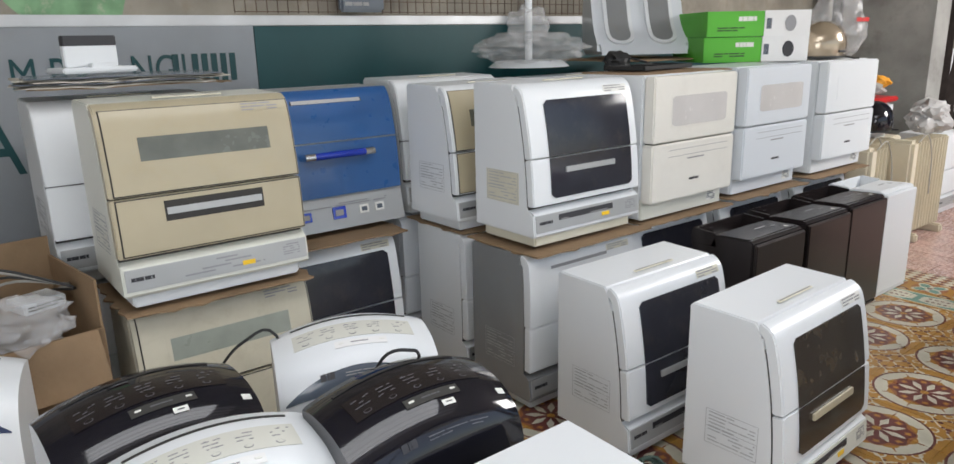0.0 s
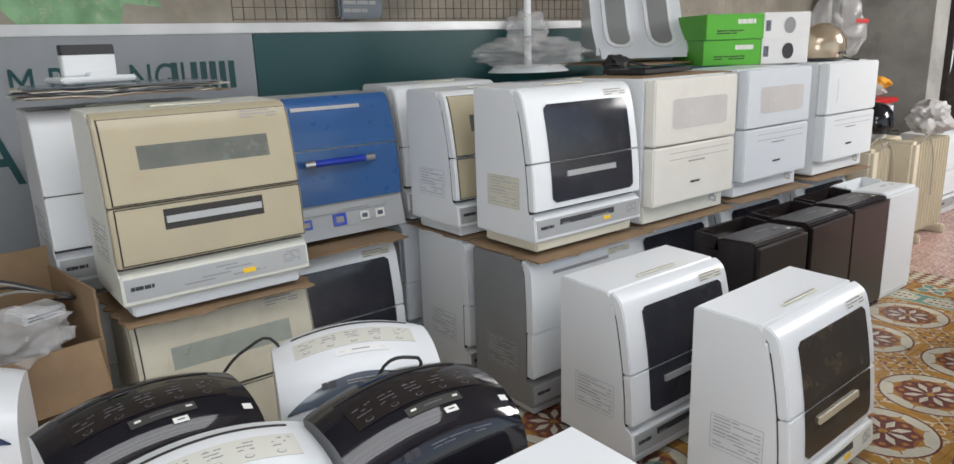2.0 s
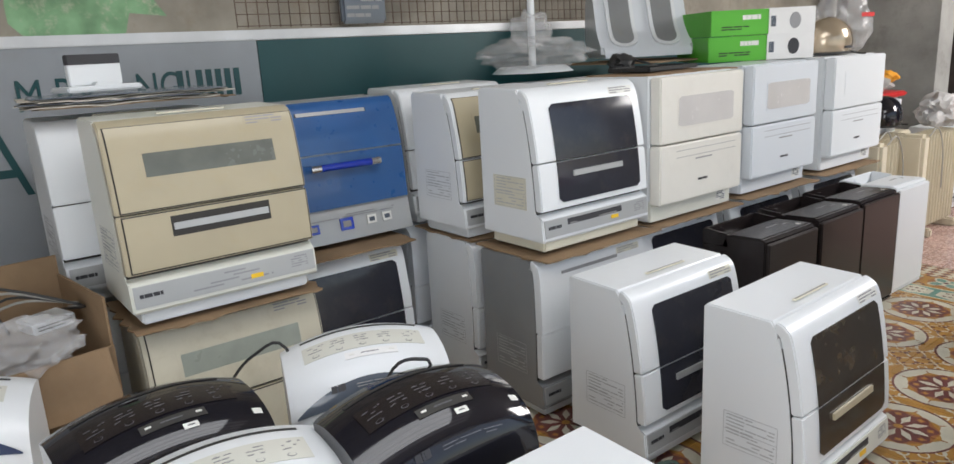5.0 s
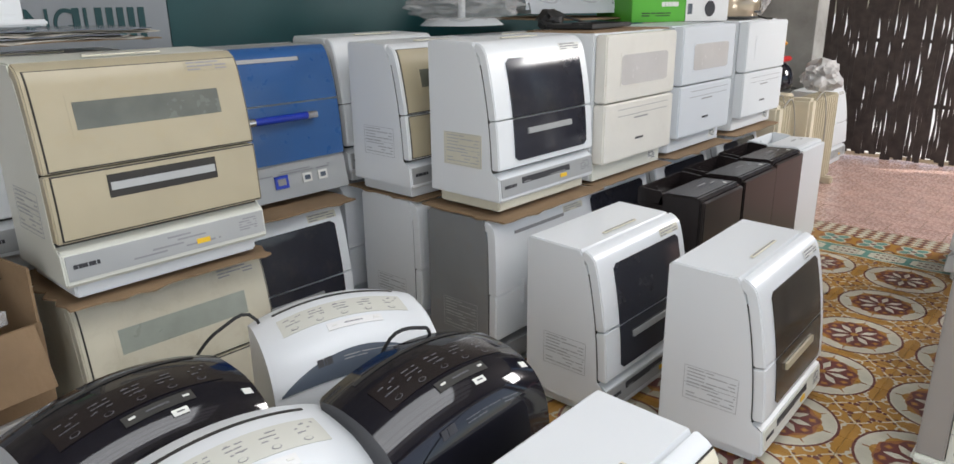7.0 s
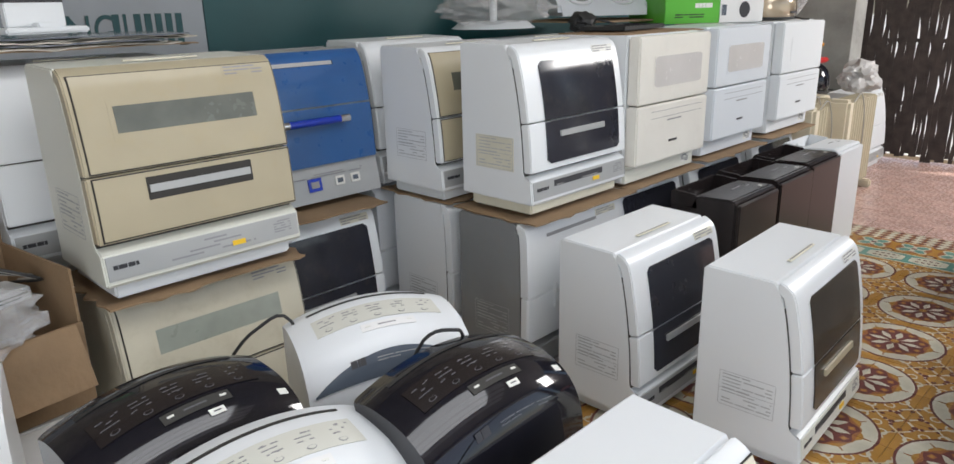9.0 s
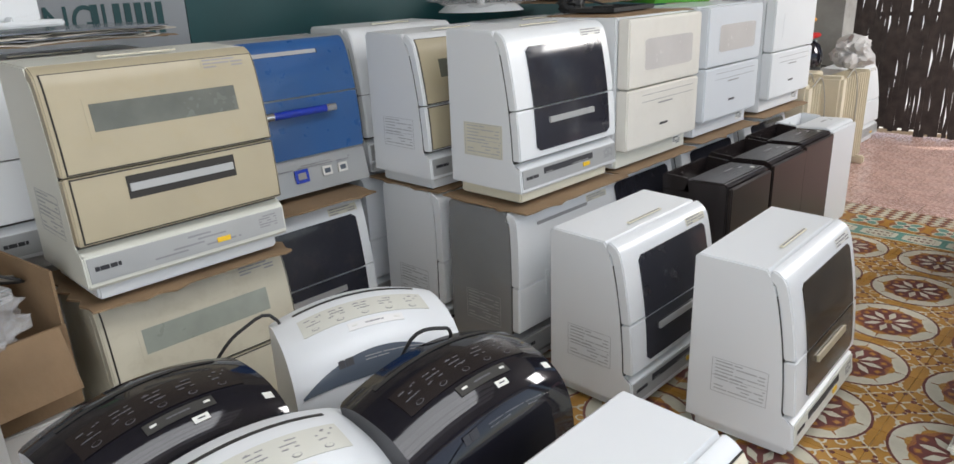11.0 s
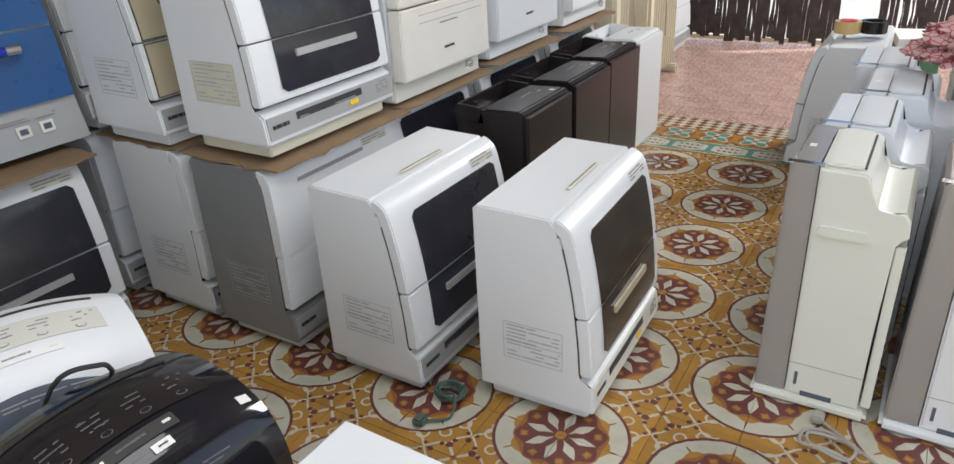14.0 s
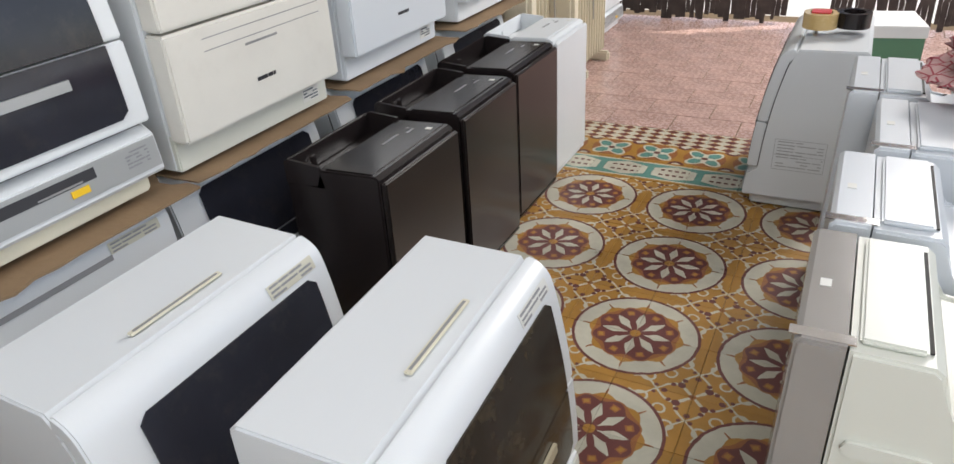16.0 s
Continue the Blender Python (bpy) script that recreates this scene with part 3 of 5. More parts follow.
def dishwasher(m, label, w=0.55, group="", body=WHITE, door=WHITE, face=None, window="big", glass=DARKWIN, panel=SILVER, handle=SILVER, side_label=1, top_label=1,
               plinth=WHITE, stain=None, grip=False, tall=1.0, shape=None, label_far=False):
    """Counter-top dishwasher with a bowed two-part door: back at x = 0, door to +x, width along y."""
    T = thing("dishwasher", m @ Matrix.Diagonal((1, 1, tall, 1)), label, "dishwasher", group)
    c = Curve(shape or FRONT)
    h = w / 2
    fn = lambda u, v: (c.at(v).x, u, c.at(v).y)
    start, mid, end = c.where_z(0.5965) , c.where_z(0.335), c.length - 0.012
    start = max(start, 0.19)
    # body under the doors
    inner = []
    n = 22
    for k in range(n + 1):
        s = start - 0.012 + (c.length - start + 0.012) * k / n
        p, q = c.at(s), c.at(s + 0.002)
        t = (q - p).normalized()
        inner.append(p + Vector((t.y, -t.x)) * (0.0375 if k > 2 else 0.004 + 0.018 * k))
    outline = [(0.0, 0.045), (0.0, 0.585), (0.012, 0.597)] + [(p.x, p.y) for p in inner] + [(0.319, 0.128), (0.327, 0.05), (0.321, 0.042)]
    part("body", prism(bmesh.new(), outline, -h, h, 0.004), body, T)
    part("door_gap", prism(bmesh.new(), [(0.2, 0.13), (0.2, 0.56)] + [(p.x + 0.003, p.y) for p in inner[5:]], -h + 0.003, h - 0.003), SEAM, T, "dark gap behind the door")
    part("plinth", boxm(0.02, 0.30, -h + 0.025, h - 0.025, 0.0, 0.05, bev=0.006), plinth, T)
    up = part("upper_door", patch(fn, -h, h, start, mid - 0.002, 1, 20, -0.034, 0.034), door, T)
    low = part("lower_door", patch(fn, -h, h, mid + 0.002, end, 1, 12, -0.034, 0.034), door, T)
    for d in (up, low):
        b = bmesh.new()
        b.from_mesh(d.data)
        es = [e for e in b.edges if len(e.link_faces) == 2 and e.calc_face_angle(0) > 1.0]
        bmesh.ops.bevel(b, geom=es, offset=0.004, segments=2, affect="EDGES", clamp_overlap=True)
        b.to_mesh(d.data)
        b.free()
        d.data.polygons.foreach_set("use_smooth", [True] * len(d.data.polygons))
        d.data.set_sharp_from_angle(angle=radians(40))
    if face is not None:    # coloured skin set in a dark line
        for d, a, e in ((up, start + 0.045, mid - 0.008), (low, mid + 0.008, end - 0.008)):
            part("face_edge", patch(fn, -h + 0.012, h - 0.004, a - 0.004, e + 0.004, 1, 14, 0.0004, 0.001), SEAM, d)
            part("face", patch(fn, -h + 0.016, h - 0.008, a, e, 1, 14, 0.0008, 0.003), face, d)
    z = lambda q: c.where_z(q)
    if window == "big":
        u0, u1 = -h + 0.085, h - 0.045
        lo, hi = rounded(u0, u1, z(0.535), mid - 0.003, 0.014)
        part("window", patch(fn, u0, u1, lo, mid - 0.003, 24, 10, 0.0012, 0.003), glass, up, "smoked plastic window")
        lo, hi = rounded(u0, u1, mid + 0.003, z(0.185), 0.014)
        part("window", patch(fn, u0, u1, mid + 0.003, hi, 24, 10, 0.0012, 0.003), glass, low, "smoked plastic window")
        part("handle", patch(fn, -0.12, 0.13, z(0.305), z(0.282), 1, 3, 0.005, 0.007), handle, low, "long raised grip bar")
    elif window == "slot":
        for a, dd, mt in ((0.0, 0.0035, BEIGE_DIRTY if face is BEIGE_DIRTY else (face or door)), (0.012, 0.0042, glass)):
            part("window", patch(fn, -0.19 + a, 0.205 - a, z(0.515 - a), z(0.42 + a), 1, 8, dd, 0.001), mt, up, "long frosted sight window")
        if face is not BEIGE_DIRTY:
            part("handle_frame", patch(fn, -0.138, 0.148, z(0.313), z(0.266), 1, 2, 0.004, 0.001), SEAM, low)
            part("handle", patch(fn, -0.132, 0.142, z(0.307), z(0.272), 1, 2, 0.005, 0.003), handle, low, "grey recessed grip bar")
    elif window == "vent":
        part("front_vent", patch(fn, -0.17, 0.12, z(0.553), z(0.541), 1, 2, 0.001, 0.002), INK, up, "long dark vent slot")
    # control panel and its print
    pn = lambda u, v: (0.319 + 0.008 * v / 0.078, u, 0.128 - v)
    P = part("control_panel", patch(pn, -h + 0.008, h - 0.008, 0.004, 0.068, 1, 2, 0.0005, 0.004), panel, T, "control strip with printed keys")
    pf = lambda u, v: Vector(pn(u, v)) + Vector((0.0045, 0, 0))
    if window == "big":
        part("display", patch(pf, -0.16, 0.12, 0.012, 0.034, 1, 1, 0.0004, 0.001), DARKINK, P, "dark key strip")
        part("print", bars(pf, -0.15, 0.10, 0.018, 0.034, 2, 5, 0.6, lift=0.0016), PALEINK, P)
    else:
        part("print", bars(pf, -0.11, 0.13, 0.012, 0.056, 4, 6, 0.45), INK, P)
    part("maker_mark", bars(pf, -h + 0.022, -h + 0.085, 0.026, 0.04, 1, 1, 1.0, height=0.8), DARKINK, P, "plain dark mark for the maker")
    part("start_button", patch(pf, 0.06, 0.098, 0.040, 0.054, 1, 1, 0.0006, 0.0025), YELLOW, P, "yellow start key")
    part("print", bars(pf, h - 0.085, h - 0.03, 0.012, 0.05, 5, 8, 0.8), INK, P)
    # top vent and stickers
    part("vent", boxm(0.172, 0.186, -0.10, 0.10, 0.596, 0.6005, bev=0.002), CREAM if side_label else WHITE, T, "long slotted steam vent")
    part("vent_slot", boxm(0.1765, 0.1815, -0.092, 0.092, 0.599, 0.6012), stain or PALEINK, T)
    if top_label:
        part("sticker", patch(fn, h - 0.155, h - 0.03, z(0.572), z(0.548), 1, 4, 0.0036 if face else 0.0012, 0.0008), OLDPAPER if top_label > 1 else (face or PAPER), up, "small warning sticker")
        part("print", bars(fn, h - 0.15, h - 0.035, z(0.57), z(0.55), 3, 3, 0.8, lift=0.0048 if face else 0.0024), INK, up)
    if side_label:
        sd = (lambda u, v: (0.315 - u, h, v)) if label_far else (lambda u, v: (u, -h, v))
        if side_label > 1:
            part("paper_label", patch(sd, 0.07, 0.245, 0.155, 0.275, 1, 1, 0.0006, 0.0006), OLDPAPER, T, "worn paper warning label")
        part("label_print", bars(sd, 0.085, 0.235, 0.165, 0.27, 9, 11, 0.75, lift=0.0014, height=0.3), LABELINK, T, "grey printed warnings")
        bm = bmesh.new()
        for v in (0.158, 0.214, 0.272):
            patch(sd, 0.075, 0.24, v, v + 0.0014, 1, 1, 0.0014, 0.0005, bm)
        for u in (0.075, 0.24):
            patch(sd, u, u + 0.0014, 0.158, 0.272, 1, 1, 0.0014, 0.0005, bm)
        part("label_frame", bm, LABELINK, T)
    if grip:
        part("side_grip", boxm(0.315, 0.335, -h + 0.14, -h + 0.16, 0.26, 0.36, bev=0.005), WHITE, T, "white vertical latch")
    for sx in (0.05, 0.27):
        for sy in (-h + 0.05, h - 0.05):
            part("foot", boxm(sx - 0.015, sx + 0.015, sy - 0.015, sy + 0.015, -0.006, 0.004, bev=0.003), RUBBER, T)
    return T


def at(front, yc, z, turn=0.0):
    """The pose of a machine whose lower front stands at x = front."""
    return pose(front - 0.331, yc, z, 0, 0, turn)


BASE = 0.618
UP = "dishwashers stacked on top"
DOWN = "dishwashers standing below"
dishwasher(at(-0.655, 1.625, 0.006, 2.0), "white dishwasher with a brown-stained smoked window on the tiles", 0.55, "dishwashers on the tiles", glass=BROWNWIN, panel=IVORY, handle=BEIGE, tall=0.965)
dishwasher(at(-1.105, 1.535, 0.006), "white dishwasher with a black window and silver panel on the tiles", 0.55, "dishwashers on the tiles", top_label=2, tall=0.975)
dishwasher(at(-1.86, 0.297, BASE + 0.01), "champagne beige dishwasher with a long sight window, on another", 0.55, UP, body=IVORY, door=BEIGE, face=BEIGE, window="slot", glass=PALEWIN, tall=0.955)
dishwasher(at(-1.875, 0.315, 0.006), "dusty cream dishwasher with a frosted window under the beige one", 0.55, DOWN, body=BEIGE_DIRTY, door=BEIGE_DIRTY, face=BEIGE_DIRTY, window="slot", glass=MISTWIN, panel=BEIGE_DIRTY)
dishwasher(at(-1.55, 1.54, BASE + 0.012), "white dishwasher with a glossy black window on cardboard", 0.55, UP, side_label=2, plinth=CREAM, tall=0.945)
dishwasher(at(-1.955, 1.515, BASE), "white dishwasher with a champagne front on cardboard", 0.55, UP, face=BEIGE, window="slot", glass=PALEWIN, tall=0.935)
dishwasher(at(-2.335, 1.535, BASE), "white dishwasher at the back of the stack", 0.55, UP, window="none", tall=0.955)
dishwasher(at(-1.56, 1.525, 0.006), "white dishwasher with grey side panels under cardboard", 0.55, DOWN, body=GREYSIDE, window="vent", shape=BOXY, top_label=2, grip=True)
dishwasher(at(-1.945, 1.535, 0.006), "white dishwasher squeezed in under the champagne one", 0.55, DOWN, window="vent", shape=BOXY)
dishwasher(at(-2.36, 1.515, 0.006), "bluish white dishwasher at the bottom of the stack", 0.55, DOWN, body=COOL, door=COOL, window="vent", shape=BOXY)
dishwasher(at(-2.14, 0.825, 0.006), "white dishwasher with a black window under the blue one", 0.55, DOWN, top_label=2)
dishwasher(at(-1.60, 2.15, 0.006), "white dishwasher with a dark window behind the air purifiers", 0.55, DOWN)
dishwasher(at(-1.62, 2.82, 0.006), "white dishwasher behind the black air purifiers", 0.55, DOWN)
dishwasher(at(-1.64, 3.53, 0.006), "white dishwasher behind the white air purifier", 0.55, DOWN)
dishwasher(at(-2.29, 0.21, BASE - 0.01), "white dishwasher carrying old newspapers", 0.55, UP, window="none", tall=0.97)
dishwasher(at(-2.31, 0.21, 0.006), "white dishwasher standing against the sign", 0.55, DOWN, window="none")
dishwasher(at(-2.14, 2.25, BASE - 0.02), "white dishwasher with a rounded top in the back row", 0.55, UP, window="none", tall=0.95)
dishwasher(at(-2.14, 2.25, 0.006), "white dishwasher at the foot of the back row", 0.55, DOWN, window="none")
dishwasher(at(-2.16, 2.90, BASE - 0.02), "white dishwasher with cardboard on its rounded top", 0.55, UP, window="none", tall=0.95)
dishwasher(at(-2.16, 2.90, 0.006), "white dishwasher at the foot of the back row", 0.55, DOWN, window="none")
dishwasher(at(-0.415, 0.322, 0.006), "white dishwasher with a yellowed front close to the camera", 0.56, "dishwashers on the tiles", face=CREAM, window="slot", glass=PALEWIN, top_label=0, tall=0.95)
dishwasher(pose(-0.25, 3.68, 0.006, 0, 0, 180), "grey-white dishwasher turned to the aisle, rolls of tape on top", 0.55, "dishwashers on the tiles", tall=0.97, label_far=True)
dishwasher(pose(-2.1, 5.72, 0.006, 0, 0, 0), "white dishwasher by the slat fence", 0.5, "dishwashers on the tiles", window="none")


def blue_dishwasher(m):
    T = thing("dishwasher", m, "bright blue dishwasher with a blue bar handle, on another", "dishwasher", UP)
    c = Curve([(0.03, 0.535), (0.16, 0.54), (0.215, 0.532), (0.25, 0.505), (0.28, 0.42), (0.303, 0.3), (0.316, 0.145)])
    h = 0.275
    fn = lambda u, v: (c.at(v).x, u, c.at(v).y)
    z = c.where_z
    pts = [c.at(c.length * k / 18) for k in range(19)]
    part("body", prism(bmesh.new(), [(0, 0.02), (0, 0.52), (0.02, 0.533)] + [(p.x - 0.012, p.y - 0.006) for p in pts] + [(0.31, 0.13), (0.335, 0.02)], -h, h, 0.006), SILVER, T, "grey plastic body")
    up = part("upper_door", patch(fn, -h + 0.004, h - 0.004, z(0.531), z(0.345) - 0.003, 1, 14, -0.01, 0.012), BLUE, T, "bright blue upper door")
    low = part("lower_door", patch(fn, -h + 0.004, h - 0.004, z(0.345) + 0.003, c.length, 1, 12, -0.01, 0.012), BLUE, T, "bright blue lower door")
    part("vent_slot", patch(fn, -0.16, 0.14, z(0.502), z(0.488), 1, 2, 0.002, 0.002), SEAM, up)
    part("vent_line", patch(fn, -0.155, 0.135, z(0.4962), z(0.4942), 1, 2, 0.004, 0.001), SILVER, up)
    pz = c.at(z(0.305))
    tube("handle", [(pz.x + 0.03, -0.11, pz.y), (pz.x + 0.03, 0.105, pz.y)], 0.013, BLUEGLASS, low, "dark blue bar handle", 12)
    for y in (-0.13, 0.125):
        tube("handle_end", [(pz.x + 0.03, y - 0.02, pz.y), (pz.x + 0.03, y + 0.02, pz.y)], 0.0145, CHROME, low, "chrome handle end", 12)
        part("handle_mount", boxm(pz.x - 0.005, pz.x + 0.03, y - 0.012, y + 0.012, pz.y - 0.008, pz.y + 0.008, bev=0.003), CHROME, low)
    part("print", bars(fn, 0.17, 0.24, z(0.325), z(0.285), 4, 9, 0.7), SLATE, low)
    pn = lambda u, v: (0.313 + 0.021 * v / 0.105, u, 0.13 - v)
    for y, r, mt in ((-0.16, 0.022, BLUEGLASS), (-0.02, 0.028, BLUEGLASS), (0.09, 0.02, PAPER), (0.16, 0.02, PAPER)):
        part("key", patch(pn, y - r, y + r, 0.05 - r * 0.8, 0.05 + r * 0.8, 1, 1, 0.001, 0.004), mt, T, "square push key")
        part("key_mark", patch(pn, y - r * .6, y + r * .6, 0.05 - r * 0.4, 0.05 + r * 0.4, 1, 1, 0.005, 0.001), PALEINK if mt is BLUEGLASS else SLATE, T)
    part("print", bars(pn, -0.22, 0.2, 0.012, 0.028, 2, 3, 0.5, lift=0.0012), INK, T)
    return T


blue_dishwasher(pose(-2.61, 0.925, BASE - 0.003) @ Matrix.Diagonal((1, 1, 1.04, 1)))


OFFWHITE = mat("warm_white_plastic", (0.72, 0.70, 0.64), 0.35, var=0.03, dirt=GRIME, dirt_amount=0.1)


def box_dishwasher(m, label, w, hgt, body, door, win, group=UP, base=None):
    """Square dishwasher whose two flat doors stand out over a set-back base."""
    T = thing("dishwasher", m, label, "dishwasher", group)
    h = w / 2
    part("body", boxm(0, 0.315, -h, h, 0.012, hgt, bev=0.006), body, T)
    part("base", boxm(0.3, 0.322, -h + 0.004, h - 0.004, 0.012, 0.10, bev=0.003), base or body, T)
    up = part("upper_door", boxm(0.319, 0.372, -h, h, hgt * 0.555, hgt - 0.004, bev=0.006), door, T)
    low = part("lower_door", boxm(0.317, 0.372, -h, h, 0.085, hgt * 0.545, bev=0.006), door, T)
    fu = lambda u, v: (0.372, u, v)
    lo, hi = rounded(-h + 0.11, h - 0.075, hgt * 0.66, hgt * 0.86, 0.008)
    part("window_rim", patch(fu, -h + 0.105, h - 0.07, hgt * 0.65, hgt * 0.87, 1, 1, 0.0003, 0.0008), door, up)
    part("window", patch(fu, -h + 0.11, h - 0.075, lo, hi, 20, 3, 0.0006, 0.0012), win, up, "pale frosted window")
    bm = bmesh.new()
    for v in (0.45, 0.495):
        patch(fu, -h + 0.1, h - 0.05, hgt * v, hgt * v + 0.0018, 1, 1, 0.0003, 0.0006, bm)
    part("panel_line", bm, INK, low)
    part("print", bars(fu, -h + 0.12, h - 0.08, hgt * 0.415, hgt * 0.435, 1, 12, 0.35), PALEINK, low)
    part("maker_mark", bars(fu, -0.035, 0.03, 0.155, 0.168, 1, 1, 1.0, height=0.7), DARKINK, low, "plain dark mark for the maker")
    part("sticker", patch(lambda u, v: (0.322, u, v), h - 0.11, h - 0.04, 0.03, 0.075, 1, 1, 0.0004, 0.0006), PAPER, T, "small rating label")
    part("print", bars(lambda u, v: (0.3235, u, v), h - 0.105, h - 0.045, 0.032, 0.073, 5, 2, 0.8, lift=0.0004), SLATE, T)
    return T


box_dishwasher(pose(-1.93, 2.165, 0.606), "cream-white square dishwasher with a pale window on cardboard", 0.55, 0.585, WHITE, OFFWHITE, LIGHTWIN, base=IVORY)
box_dishwasher(pose(-1.965, 2.85, 0.606), "cool white square dishwasher with a pale window on cardboard", 0.55, 0.59, COOL, COOL, LIGHTWIN)
box_dishwasher(pose(-1.985, 3.605, 0.606), "bright white square dishwasher at the end of the row", 0.55, 0.59, WHITE, WHITE, WHITE)


def ragged_sheet(x0, x1, y0, y1, z, seed, th):
    """A slightly wavy sheet with torn edges."""
    bm = bmesh.new()
    nx, ny = 10, 14
    g = {}
    for s in (0, 1):
        for i in range(nx + 1):
            for j in range(ny + 1):
                e = i in (0, nx) or j in (0, ny)
                k = noise.noise(Vector((i * 0.9, j * 0.9, seed)))
                x = x0 + (x1 - x0) * i / nx + (0.022 * k if i in (0, nx) else 0)
                y = y0 + (y1 - y0) * j / ny + (0.022 * k if j in (0, ny) else 0)
                droop = -0.012 * abs(k) if e else 0.0
                g[s, i, j] = bm.verts.new((x, y, z + s * th + droop))
    for i in range(nx):
        for j in range(ny):
            for s in (0, 1):
                q = (g[s, i, j], g[s, i + 1, j], g[s, i + 1, j + 1], g[s, i, j + 1])
                bm.faces.new(q if s else q[::-1])
    for i in range(nx):
        for j in (0, ny):
            bm.faces.new((g[0, i, j], g[0, i + 1, j], g[1, i + 1, j], g[1, i, j]))
    for j in range(ny):
        for i in (0, nx):
            bm.faces.new((g[0, i, j], g[0, i, j + 1], g[1, i, j + 1], g[1, i, j]))
    return bm


def cardboard(name, x0, x1, y0, y1, z, seed, label, th=0.006):
    return tagged(part(name, ragged_sheet(x0, x1, y0, y1, z, seed, th), CARD), label, "cardboard")


cardboard("cardboard_sheet", -1.92, -1.525, 1.25, 1.87, 0.608, 1.0, "torn brown cardboard between two white dishwashers")
cardboard("cardboard_sheet", -2.36, -1.955, 1.26, 1.84, 0.6065, 2.0, "brown cardboard under the champagne dishwasher")
cardboard("cardboard_sheet", -1.98, -1.56, 1.89, 2.50, 0.602, 3.0, "torn brown cardboard under the cream-white dishwasher", 0.004)
cardboard("cardboard_sheet", -2.0, -1.58, 2.55, 3.18, 0.602, 4.0, "brown cardboard ledge under the cool white dishwasher", 0.004)
cardboard("cardboard_sheet", -2.03, -1.60, 3.27, 3.90, 0.602, 5.0, "brown cardboard under the last white dishwasher", 0.004)
cardboard("cardboard_sheet", -2.26, -1.87, 0.02, 0.60, 0.607, 6.0, "brown cardboard between the two beige dishwashers")
cardboard("cardboard_sheet", -2.62, -2.16, 0.56, 1.14, 0.6065, 7.0, "brown cardboard under the blue dishwasher")

# ---- air purifiers with a bowed top ----


